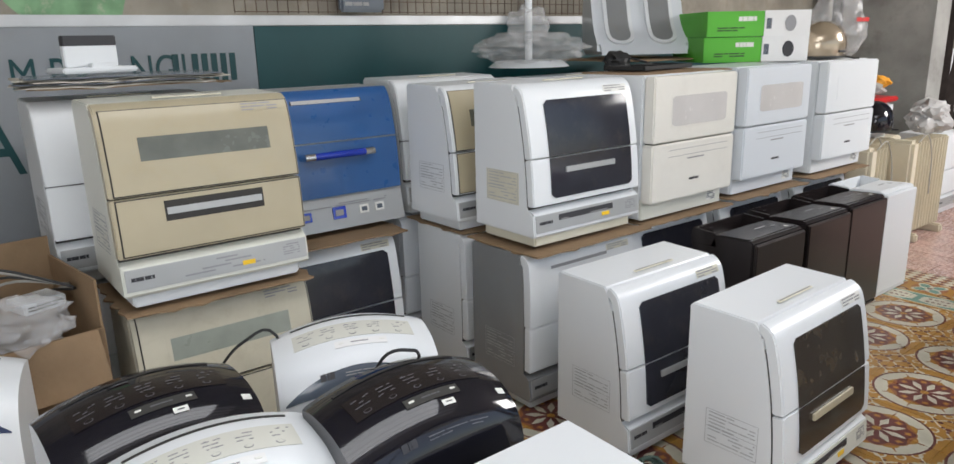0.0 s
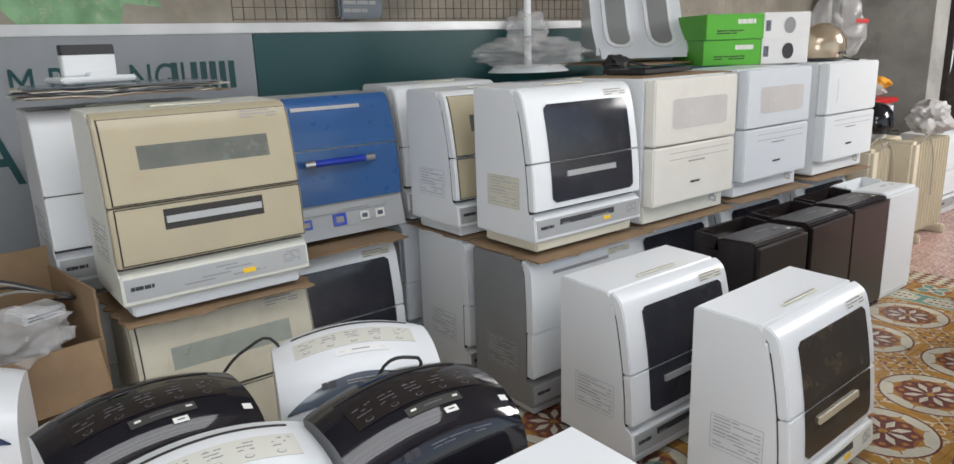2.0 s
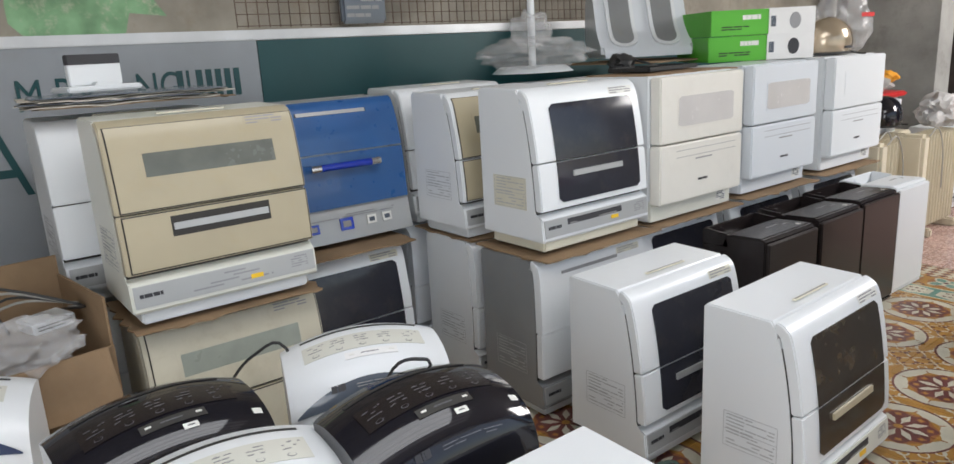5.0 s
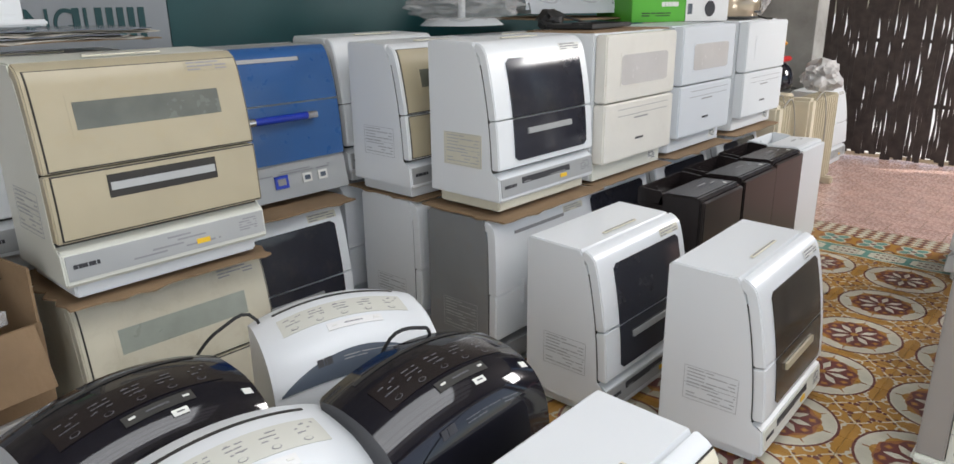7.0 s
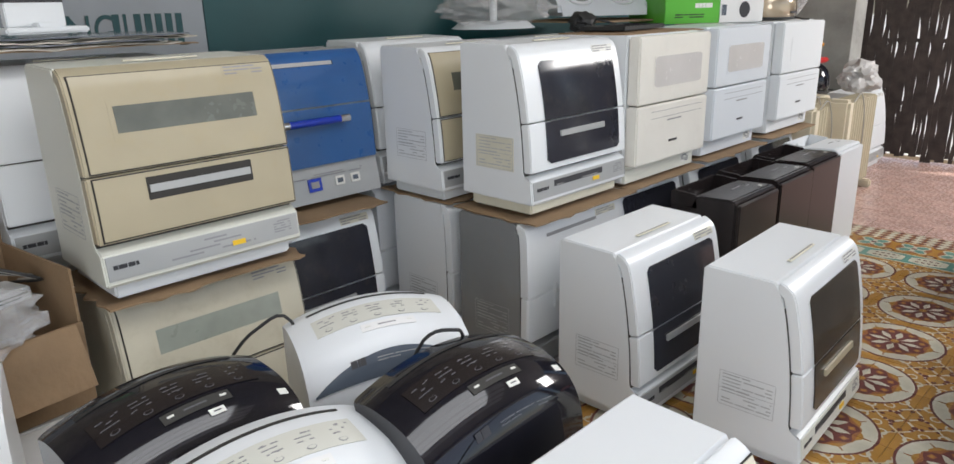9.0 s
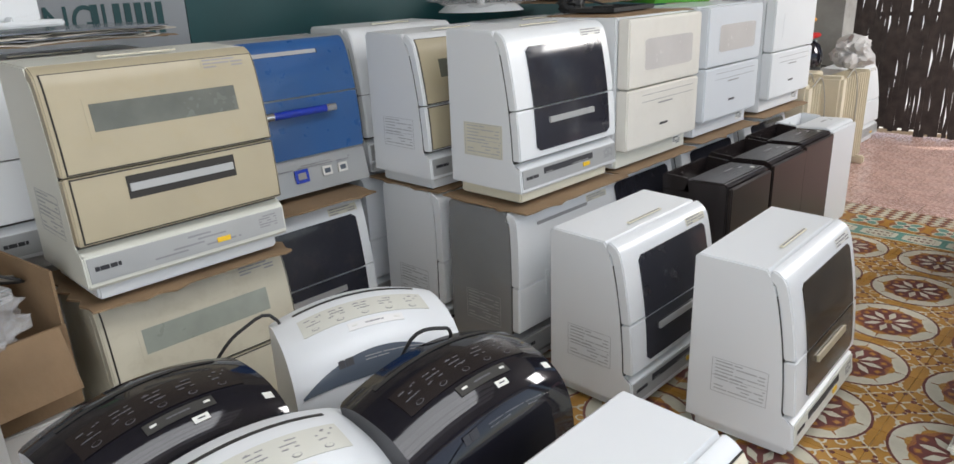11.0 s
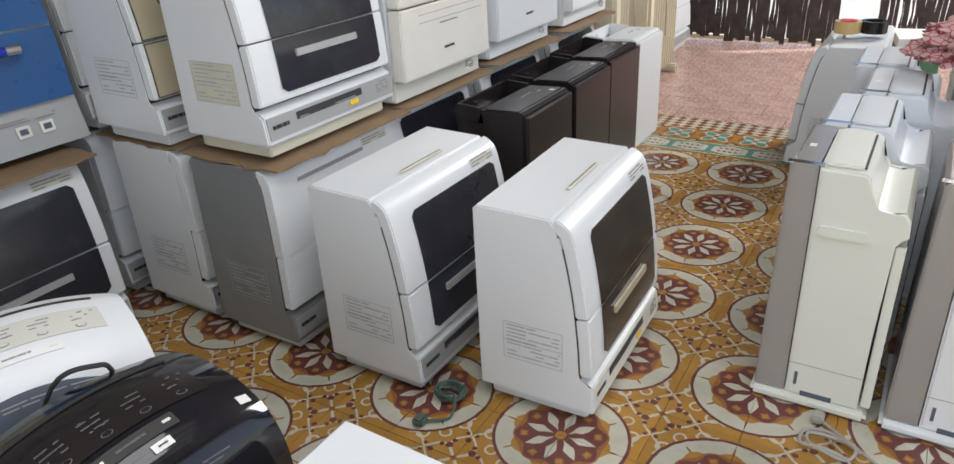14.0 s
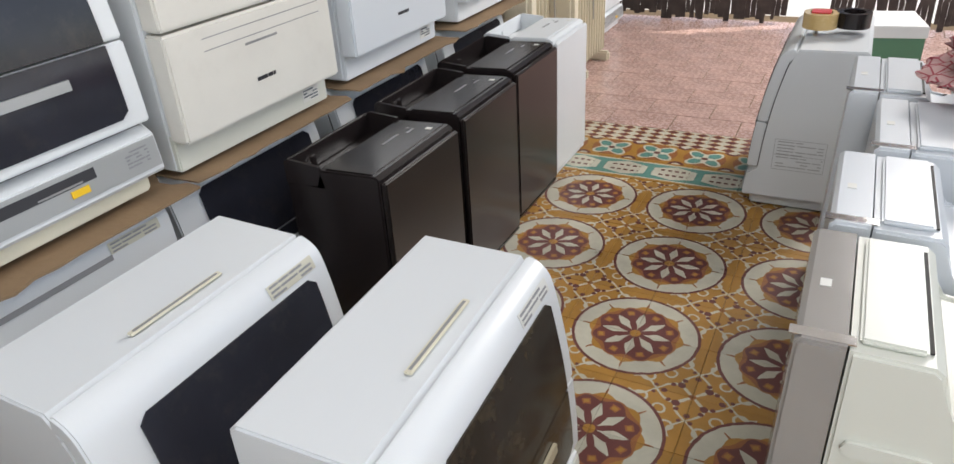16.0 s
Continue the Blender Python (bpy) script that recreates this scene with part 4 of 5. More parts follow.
def bowed_purifier(m, label, skin, lens, ink, group="air purifiers close by", height=0.6, tag_white=True):
    """Air purifier whose top arches over its width and rolls down to a bowed front; front to +x."""
    T = thing("air_purifier", m, label, "air purifier", group)
    W = 0.2

    def surf(u, v):
        k = u / W
        top = height - 0.04 * k * k
        deep = 1 - 0.06 * k * k
        pts = [(-0.12, -0.012), (-0.07, 0.0), (-0.01, -0.004), (0.045, -0.018), (0.095, -0.052), (0.125, -0.115), (0.136, -0.24)]
        v = min(max(v, 0.0), 1.0) * 6
        i = min(int(v), 5)
        t = v - i
        a, b, c, d = pts[max(i - 1, 0)], pts[i], pts[i + 1], pts[min(i + 2, 6)]
        f = lambda q: 0.5 * (2 * b[q] + (c[q] - a[q]) * t + (2 * a[q] - 5 * b[q] + 4 * c[q] - d[q]) * t * t + (3 * b[q] - a[q] - 3 * c[q] + d[q]) * t ** 3)
        return Vector((f(0) * (deep if f(0) > 0 else 1), u, top + f(1)))
    bm = bmesh.new()
    rings = []
    n, steps = 20, 24
    for i in range(n + 1):
        u = -W + 2 * W * i / n
        pts = [surf(u, j / steps) for j in range(steps + 1)]
        pts += [Vector((pts[-1].x - 0.01, u, 0.02)), Vector((-0.12, u, 0.02))]
        rings.append([bm.verts.new(p) for p in pts])
    for a, b in zip(rings, rings[1:]):
        for j in range(len(a)):
            bm.faces.new((a[j], a[(j + 1) % len(a)], b[(j + 1) % len(a)], b[j]))
    f0, f1 = bm.faces.new(rings[0]), bm.faces.new(rings[-1][::-1])
    bmesh.ops.bevel(bm, geom=list(set(f0.edges) | set(f1.edges)), offset=0.014, segments=3, affect="EDGES", clamp_overlap=True)
    part("shell", bm, skin, T)
    part("rear_housing", boxm(-0.15, -0.112, -0.17, 0.17, 0.02, height - 0.09, bev=0.012), skin, T)
    part("base", boxm(-0.13, 0.125, -0.19, 0.19, 0.0, 0.03, bev=0.006), skin, T)
    part("outlet_slot", patch(surf, -0.15, 0.15, 0.15, 0.175, 14, 2, 0.0006, 0.0015), SEAM, T, "dark air outlet slot")
    deck = part("key_deck", patch(surf, -0.15, 0.15, 0.27, 0.46, 14, 5, 0.001, 0.001), BROWNBLACK if skin is BLACK else DECK, T, "printed control deck")
    rnd = random.Random(5)
    bm = bmesh.new()
    for k in range(17):
        u = -0.135 + 0.27 * k / 16
        for row in range(3):
            if rnd.random() < 0.2:
                patch(surf, u, u + 0.005, 0.3 + 0.035 * row, 0.308 + 0.035 * row, 1, 1, 0.0024, 0.0004, bm)
    part("print", bm, ink, deck)
    for k in range(5):
        u = -0.137 + 0.058 * k
        part("label_print", bars(surf, u, u + 0.034, 0.295, 0.385, 3, 20 + k, 0.7, lift=0.0026, height=0.22), ink, deck)
    for k in range(5):
        u = -0.12 + 0.058 * k
        r = 0.0085
        oval = lambda q, s: 0.014 * s * math.sqrt(max(0.05, 1 - ((q - u) / (r * s)) ** 2))
        part("key", patch(surf, u - r, u + r, lambda q: 0.425 - oval(q, 1), lambda q: 0.425 + oval(q, 1), 8, 1, 0.0022, 0.0008), ink, deck, "small oval key")
        part("key_cap", patch(surf, u - r * 0.8, u + r * 0.8, lambda q: 0.425 - oval(q, 0.8), lambda q: 0.425 + oval(q, 0.8), 8, 1, 0.003, 0.0006), BROWNBLACK if skin is BLACK else DECK, deck)
    plate = part("name_plate", patch(surf, -0.055, 0.075, 0.49, 0.55, 4, 2, 0.001, 0.0014), SEAM if skin is BLACK else WHITECARD, T, "name plate with lamps")
    part("print", bars(surf, -0.015, 0.03, 0.51, 0.53, 1, 3, 1.0, lift=0.003), ink, plate)
    for u in (-0.045, 0.055):
        part("lamp_mark", patch(surf, u, u + 0.012, 0.512, 0.524, 1, 1, 0.0025, 0.001), PAPER, plate)
    eye = part("display", patch(surf, -0.185, 0.185, lambda q: 0.765 - 0.075 * (1 - (q / 0.187) ** 2) + 0.035 * (q / 0.187) ** 2, lambda q: 0.77 + 0.055 * (1 - (q / 0.187) ** 2) + 0.035 * (q / 0.187) ** 2, 26, 6, 0.001, 0.0016), lens, T, "lens-shaped dark display")
    part("digits", bars(surf, -0.10, -0.065, 0.7, 0.75, 1, 2, 1.0, lift=0.0032, height=0.9), DARKINK, eye)
    part("print", bars(surf, -0.04, 0.13, 0.72, 0.755, 2, 7, 0.5, lift=0.0032, height=0.3), ink if skin is BLACK else PALEINK, eye)
    if tag_white:
        part("price_sticker", patch(surf, 0.02, 0.05, 0.575, 0.61, 1, 2, 0.0014, 0.0008), PAPER, T, "small white sticker")
        part("sticker_mark", bars(surf, 0.028, 0.043, 0.585, 0.6, 1, 2, 1.0, lift=0.0026), DARKINK, T)
        part("price_sticker", patch(surf, 0.165, 0.185, 0.56, 0.6, 1, 2, 0.0014, 0.0008), PAPER, T, "small white sticker")
    return T


bowed_purifier(pose(-0.946, 0.36, 0.006), "glossy black air purifier with a bowed top and white stickers", BLACK, BLACK, DIMINK, height=0.66)
bowed_purifier(pose(-1.27, -0.075, 0.006, 0, 0, 4), "glossy black air purifier with printed keys beside a carton", BLACK, BLACK, DIMINK, height=0.66)
bowed_purifier(pose(-1.33, 0.43, 0.006, 0, 0, -19), "white air purifier with a slate lens-shaped display", WHITE, SLATE, INK, height=0.638, tag_white=False)
bowed_purifier(pose(-1.01, -0.03, 0.006, 0, 0, -6), "white air purifier with round keys on its deck", WHITE, SLATE, INK, height=0.63, tag_white=False)
bowed_purifier(pose(-1.78, -0.45, 0.006, 0, 0, -15), "white air purifier with a navy display at the aisle end", WHITE, NAVY, INK, height=0.62, tag_white=False)

# ---- slim purifiers by the stacks ----


def tower_purifier(m, label, w, hgt, shell, front, group="slim air purifiers in a row", pocket=True):
    """Slim upright purifier: front to +x, top falling to the front, open tray at the back."""
    T = thing("air_purifier", m @ Matrix.Diagonal((1.2, 1, 1, 1)), label, "air purifier", group)
    h = w / 2
    part("body", prism(bmesh.new(), [(0, 0.012), (0, hgt - 0.06), (0.085, hgt - 0.06), (0.09, hgt - 0.012), (0.225, hgt - 0.006), (0.235, hgt - 0.014), (0.235, 0.012)], -h, h, 0.004), shell, T)
    for y0, y1 in ((-h, -h + 0.008), (h - 0.008, h)):
        part("tray_side", prism(bmesh.new(), [(0, hgt - 0.06), (0, hgt - 0.004), (0.012, hgt + 0.003), (0.09, hgt - 0.004), (0.10, hgt - 0.06)], y0, y1), shell, T)
    part("tray_back", boxm(0, 0.008, -h + 0.009, h - 0.009, hgt - 0.06, hgt + 0.001, bev=0.003), shell, T)
    part("handle", boxm(0.05, 0.056, -h + 0.03, -h + 0.05, hgt - 0.058, hgt + 0.006, bev=0.002), shell, T)
    top = lambda u, v: (0.09 + v, u, hgt - 0.012 + 0.006 * v / 0.135)
    part("deck", patch(top, -h + 0.01, h - 0.01, 0.012, 0.125, 1, 1, 0.0006, 0.0025), shell, T, "glossy key deck")
    part("print", bars(top, -h + 0.06, h - 0.06, 0.05, 0.08, 2, 3, 0.4, lift=0.0036), INK, T)
    part("sticker", patch(top, h - 0.06, h - 0.045, 0.1, 0.115, 1, 1, 0.0036, 0.0006), PAPER, T, "tiny white sticker")
    part("front_panel", boxm(0.237, 0.25, -h + 0.003, h - 0.003, 0.02, hgt - 0.02, bev=0.004), front, T)
    part("base", boxm(0.01, 0.245, -h - 0.004, h + 0.004, 0, 0.014, bev=0.003), shell, T)
    return T


for xb, yc in ((-1.53, 2.315), (-1.55, 2.755), (-1.575, 3.185)):
    tower_purifier(pose(xb, yc, 0.004), "dark brown slim air purifier with a bronze front on the tiles", 0.37, 0.56, BROWNBLACK, BRONZE)
tower_purifier(pose(-1.59, 3.575, 0.004), "white slim air purifier at the end of the row", 0.35, 0.56, WHITE, WHITE)

# ---- purifiers along the other side of the aisle ----


def side_purifier(m, label, skin=IVORY, front=TAUPE, hgt=0.66, w=0.32):
    """Upright purifier seen from its side: grey front to -x, scooped outlet at the back."""
    T = thing("air_purifier", m, label, "air purifier", "air purifiers along the aisle")
    h = w / 2
    out = [(0.078, 0.03), (0.075, hgt - 0.002), (0.17, hgt - 0.002), (0.182, hgt - 0.012), (0.19, hgt - 0.06), (0.205, hgt - 0.085), (0.235, hgt - 0.09), (0.262, hgt - 0.08),
           (0.275, hgt - 0.10), (0.278, hgt - 0.14), (0.25, hgt - 0.16), (0.25, 0.03)]
    part("body", prism(bmesh.new(), out, -h, h, 0.005), skin, T)
    part("front_shell", prism(bmesh.new(), [(0.0, 0.03), (0.01, hgt - 0.006), (0.018, hgt + 0.002), (0.072, hgt + 0.002), (0.075, 0.03)], -h, h, 0.005), front, T, "glossy grey front shell")
    part("lid", boxm(0.085, 0.162, -h + 0.02, h - 0.02, hgt - 0.002, hgt + 0.008, bev=0.004), skin, T, "pale top lid")
    part("lid_gap", boxm(0.163, 0.168, -h + 0.03, h - 0.03, hgt - 0.001, hgt + 0.002), SEAM, T)
    part("rear_grille", boxm(0.256, 0.278, -h + 0.004, h - 0.004, 0.04, hgt - 0.165, bev=0.003), skin, T, "thin rear cover")
    bm = bmesh.new()
    for k in range(11):
        box(bm, 0.277, 0.281, -h + 0.02, h - 0.02, 0.07 + k * 0.04, 0.095 + k * 0.04)
    part("grille_slots", bm, SEAM, T)
    sd = lambda u, v: (u, -h, v)
    lo, hi = rounded(0.09, 0.2, hgt - 0.165, hgt - 0.14, 0.0124)
    part("grip_recess", patch(sd, 0.09, 0.2, lo, hi, 20, 2, 0.0005, 0.006), skin, T, "long hand grip")
    part("seam", patch(sd, 0.076, 0.25, 0.125, 0.1265, 1, 1, 0.0004, 0.0005), INK, T)
    part("water_gauge", boxm(0.095, 0.103, -h - 0.002, -h + 0.004, 0.06, 0.10, bev=0.001), SLATE, T, "grey water gauge")
    part("tray_slot", boxm(0.115, 0.19, -h - 0.002, -h + 0.004, 0.03, 0.045, bev=0.001), SLATE, T)
    part("base", boxm(-0.008, 0.275, -h - 0.01, h + 0.01, 0, 0.03, bev=0.01), skin, T, "rounded foot plate")
    part("sticker", boxm(0.03, 0.045, -0.02, 0.0, hgt + 0.001, hgt + 0.0035), PAPER, T)
    part("film", boxm(0.002, 0.082, -h + 0.01, -h + 0.03, hgt + 0.001, hgt + 0.003), CHROME, T, "strip of shiny film")
    return T


side_purifier(pose(-0.33, 1.865, 0.004), "ivory air purifier with a glossy grey front in the aisle")
side_purifier(pose(-0.31, 2.21, 0.004), "cool white air purifier standing behind another", COOL, COOL)
side_purifier(pose(-0.25, 2.56, 0.004), "cool white air purifier set a little back in the row", COOL, COOL)
side_purifier(pose(-0.31, 2.91, 0.004), "bluish white air purifier at the end of the row", COOL, COOL)
side_purifier(pose(-0.02, 1.865, 0.004), "pale air purifier with a grey front beside the row", WHITE, TAUPE)
side_purifier(pose(0.05, 2.21, 0.004), "grey-fronted air purifier in the second row", COOL, TAUPE)

# ---- slat fence, yard end ----
fence = thing("slat_fence", pose(0, 6.2, 0), "dark weathered slat fence with daylight through its gaps", "fence")
rnd = random.Random(3)
x = -3.05
while x < 1.9:
    w = rnd.uniform(0.026, 0.04)
    if not (-0.76 < x < -0.47):
        bm = bmesh.new()
        # Slats carried up to almost 3 m so that no sun comes over them.
        zs = [rnd.uniform(0.0, 0.06)] + [0.09 * k for k in range(1, 34)]
        rows_ = []
        for z in zs:
            k = noise.noise(Vector((x * 9, z * 3, 1))) * 0.008 
            g = max(0.0, noise.noise(Vector((x * 37, z * 5, 4))) - 0.08) * 0.034
            rows_.append([bm.verts.new((x + k + g, -0.006, z)), bm.verts.new((x + w + k, -0.006, z)), bm.verts.new((x + w + k, 0.006, z)), bm.verts.new((x + k + g, 0.006, z))])
        for a, b in zip(rows_, rows_[1:]):
            for i in range(4):
                bm.faces.new((a[i], a[(i + 1) % 4], b[(i + 1) % 4], b[i]))
        bm.faces.new(rows_[0]), bm.faces.new(rows_[-1][::-1])
        part("slat", bm, BAMBOO, fence, smooth=False)
    x += w + rnd.choice((0.0, 0.0, 0.0, 0.001))
for z in (0.45, 0.95, 1.5, 2.1):
    for x0, x1 in ((-3.05, -0.76), (-0.47, 1.9)):
        part("rail", boxm(x0, x1, 0.008, 0.03, z, z + 0.03), BAMBOO, fence, smooth=False)

# ---- radiators and what lies on them ----


def radiator(m, n, label):
    T = thing("oil_radiator", m, label, "radiator", "oil radiators by the wall")
    for k in range(n):
        part("fin", boxm(-0.07, 0.07, k * 0.045, k * 0.045 + 0.02, 0.06, 0.66, bev=0.009), RADIATOR, T)
    part("core", boxm(-0.03, 0.03, 0, n * 0.045, 0.12, 0.6, bev=0.01), RADIATOR, T)
    part("control_box", boxm(-0.075, 0.075, -0.10, -0.005, 0.06, 0.67, bev=0.02), RADIATOR, T, "cream control box")
    for y in (0.05, n * 0.045 - 0.05):
        part("foot", boxm(-0.11, 0.11, y - 0.02, y + 0.02, 0, 0.058, bev=0.01), RADIATOR, T)
    tube("cable", [(0.08, -0.04, 0.66), (0.09, 0.06, 0.7), (0.09, 0.16, 0.55), (0.085, 0.2, 0.3)], 0.004, CORDGREY, T, "grey mains cable")
    return T


radiator(pose(-1.70, 4.62, 0), 11, "cream oil radiator with many fins on the terracotta")
radiator(pose(-1.86, 4.30, 0), 9, "cream oil radiator behind another one")
radiator(pose(-1.74, 4.14, 0), 4, "small cream oil radiator next to the stacks")

tub = thing("storage_tub", pose(-2.28, 4.9, 0), "white plastic tub with a red rim on a stand", "tub")
part("stand", boxm(-0.25, 0.25, -0.35, 0.45, 0, 0.6, bev=0.01), RADIATOR, tub)
part("tub", boxm(-0.2, 0.22, -0.2, 0.35, 0.6, 0.86, bev=0.03), WHITE, tub)
part("rim", boxm(-0.215, 0.235, -0.215, 0.365, 0.85, 0.885, bev=0.01), RED, tub, "red rim")
tagged(part("plastic_bag", lump(bmesh.new(), (-1.76, 5.06, 0.76), (0.12, 0.15, 0.12), 0.35, 2.2, 5.0, 4, -0.09), MILKBAG), "crumpled grey plastic bag on the radiator", "bag")
tagged(part("yellow_bag", lump(bmesh.new(), (-2.18, 5.0, 0.95), (0.12, 0.16, 0.07), 0.35, 2.2, 8.0, 4, -0.06), MILKBAG), "white and orange plastic bag on the tub", "bag")
tagged(part("orange_wrapper", lump(bmesh.new(), (-2.13, 5.1, 0.99), (0.08, 0.07, 0.045), 0.3, 2.2, 9.0, 3), ORANGE), "orange printed wrapper on the tub", "wrapper")


def helmet(m, label, skin):
    T = thing("motorbike_helmet", m, label, "helmet")
    bm = bmesh.new()
    bmesh.ops.create_uvsphere(bm, u_segments=32, v_segments=18, radius=1)
    for v in bm.verts:
        z = max(v.co.z, -0.52)
        v.co = Vector((v.co.x * 0.115, v.co.y * 0.135, 0.07 + z * 0.13))
    part("shell", bm, skin, T)
    bm = bmesh.new()
    bmesh.ops.create_cone(bm, cap_ends=True, segments=32, radius1=1, radius2=1, depth=0.014)
    for v in bm.verts:
        v.co = Vector((v.co.x * 0.105, v.co.y * 0.123, v.co.z + 0.012))
    part("rim", bm, RUBBER, T, "black rubber rim")
    part("badge", boxm(0.108, 0.118, 0.01, 0.055, 0.035, 0.047, bev=0.002), DARKINK, T, "small dark badge")
    tube("strap", [(0.05, 0.09, 0.02), (0.1, 0.12, 0.004), (0.16, 0.1, 0.004)], 0.005, RUBBER, T)
    return T


helmet(pose(-1.8, 3.60, 1.198, 0, 0, -20), "champagne half helmet on the white dishwasher", HELMETGOLD)
helmet(pose(-1.92, 4.62, 0.70, 0, 0, 30), "black motorbike helmet on the radiators", BLACK)
helmet(pose(-2.28, 4.75, 0.885, 0, 0, 10), "white vented helmet on the tub", WHITE)

shop_bag = thing("shopping_bag", pose(-1.97, 4.1, 1.18), "clear white shopping bag with red print, knotted", "bag")
part("bag", lump(bmesh.new(), (0, 0, 0.19), (0.14, 0.18, 0.2), 0.3, 2.0, 12.0, 4, -0.18), CLEARBAG, shop_bag)
part("print", bars(lambda u, v: (0.155, u, v), -0.1, 0.06, 0.2, 0.25, 1, 2, 1.0), RED, shop_bag, "red print")
tagged(part("bag_shelf", boxm(-2.25, -1.82, 3.95, 4.25, 0.006, 1.175, bev=0.005), CARD), "tall brown carton carrying a shopping bag", "carton")


def printed_box(m, label, sx, sy, sz, a, b, seed):
    T = thing("printed_carton", m, label, "carton", "robot vacuum cartons")
    part("carton", boxm(-sx / 2, sx / 2, -sy / 2, sy / 2, 0, sz, bev=0.003), a, T)
    part("sleeve", boxm(-sx / 2 - 0.002, sx / 2 + 0.002, sy * 0.05, sy / 2 + 0.002, -0.0005, sz + 0.002, bev=0.002), b, T, "white printed half")
    f = lambda u, v: (sx / 2, u, v)
    part("print", bars(f, -sy * 0.2, -sy * 0.02, sz * 0.55, sz * 0.85, 1, seed, 1.0, height=0.6), PAPER, T, "plain pale mark")
    part("print", bars(f, -sy * 0.4, -sy * 0.1, sz * 0.2, sz * 0.4, 2, seed + 1, 0.7), SEAM, T)
    f2 = lambda u, v: (sx / 2 + 0.002, u, v)
    part("picture", patch(f2, sy * 0.25, sy * 0.36, lambda u: sz * 0.5 - 0.04 * math.sqrt(max(0.02, 1 - ((u - sy * .305) / (sy * .055)) ** 2)), lambda u: sz * 0.5 + 0.04 * math.sqrt(max(0.02, 1 - ((u - sy * .305) / (sy * .055)) ** 2)), 14, 2, 0.0005, 0.0008), INK if seed < 5 else DARKINK, T, "round printed picture")
    part("print", bars(f2, sy * 0.07, sy * 0.12, sz * 0.15, sz * 0.85, 1, seed, 1.0, height=0.6), SLATE, T)
    return T


printed_box(pose(-2.08, 3.24, 1.198, 0, 0, -32), "green and white printed carton lying on the dishwashers", 0.42, 0.56, 0.125, GREEN, WHITECARD, 8)
printed_box(pose(-2.08, 3.24, 1.325, 0, 0, -30), "green and white printed carton stacked on another", 0.42, 0.56, 0.125, GREEN, WHITECARD, 3)

# ---- things on the stack tops ----
massager = thing("foot_massager", pose(-2.52, 2.91, 1.225, 0, 0, -35), "white foot massager with two deep foot wells", "foot massager")
side = Curve([(-0.2, 0.02), (-0.215, 0.2), (-0.17, 0.37), (-0.08, 0.4), (0.0, 0.33), (0.09, 0.17), (0.2, 0.07), (0.23, 0.02)])
bm = prism(bmesh.new(), [tuple(side.at(side.length * k / 28)) for k in range(29)], -0.25, 0.25, 0.045, 4)
slope = lambda u, v: (side.at(v).x, u, side.at(v).y)
s0 = side.length * 0.5
for c in (-0.115, 0.115):
    lo, hi = rounded(c - 0.075, c + 0.075, s0 - 0.03, side.length - 0.06, 0.07)
    part("well_rim", patch(slope, c - 0.075, c + 0.075, lo, hi, 20, 12, -0.004, 0.016), WHITE, massager, "raised rim round a foot well")
    # No hollow is cut: a grey plate paints the shade inside each well.
    lo, hi = rounded(c - 0.055, c + 0.055, s0 - 0.01, side.length - 0.08, 0.052)
    part("well_shade", patch(slope, c - 0.055, c + 0.055, lo, hi, 20, 12, 0.004, 0.01), GREYSIDE, massager, "raised grey plate that paints the shade in a foot well")
part("shell", bm, COOL, massager)
cardboard("cardboard_sheet", -2.9, -2.16, 2.55, 3.3, 1.217, 8.0, "brown cardboard sheet on the back-row dishwashers")
fan = thing("wrapped_fan_base", pose(-2.5, 2.10, 1.205), "round white fan foot wrapped in clear crumpled film", "fan base")
bm = bmesh.new()
bmesh.ops.create_cone(bm, cap_ends=True, segments=32, radius1=0.2, radius2=0.16, depth=0.03, matrix=Matrix.Translation((0, 0, 0.016)))
part("foot", bm, WHITE, fan)
tube("pole", [(0, 0, 0.03), (0, 0, 0.42)], 0.018, WHITE, fan, "white pole", 12)
part("film", lump(bmesh.new(), (0, 0, 0.09), (0.24, 0.26, 0.075), 0.35, 3.0, 15.0, 4, -0.08), CLEARBAG, fan, "crumpled clear film")
part("film", lump(bmesh.new(), (0, 0, 0.2), (0.08, 0.11, 0.08), 0.4, 3.0, 17.0, 4), CLEARBAG, fan, "crumpled clear film")
adapter = thing("power_adapter", pose(-2.18, 2.44, 1.18), "black bundled cable and plug on the back row", "cable")
part("cable_knot", lump(bmesh.new(), (-0.05, 0, 0.045), (0.06, 0.07, 0.045), 0.4, 3.5, 2.0, 3), RUBBER, adapter)
tube("cable", [(-0.03, 0.04, 0.06), (0.05, 0.08, 0.04), (0.1, 0.12, 0.015)], 0.006, RUBBER, adapter)
tray = thing("mesh_tray", pose(-1.84, 2.2, 1.198, 0, 0, 8), "black filter tray lying on cardboard on the cream-white dishwasher", "filter tray")
for y0, y1 in ((-0.20, -0.004), (0.004, 0.2)):
    part("mesh", boxm(-0.09, 0.09, y0 + 0.012, y1 - 0.012, 0.008, 0.014), SLATE, tray, "dark mesh field")
for y in (-0.2, -0.006, 0.188):
    part("frame", boxm(-0.1, 0.1, y, y + 0.012, 0.004, 0.022, bev=0.003), RUBBER, tray)
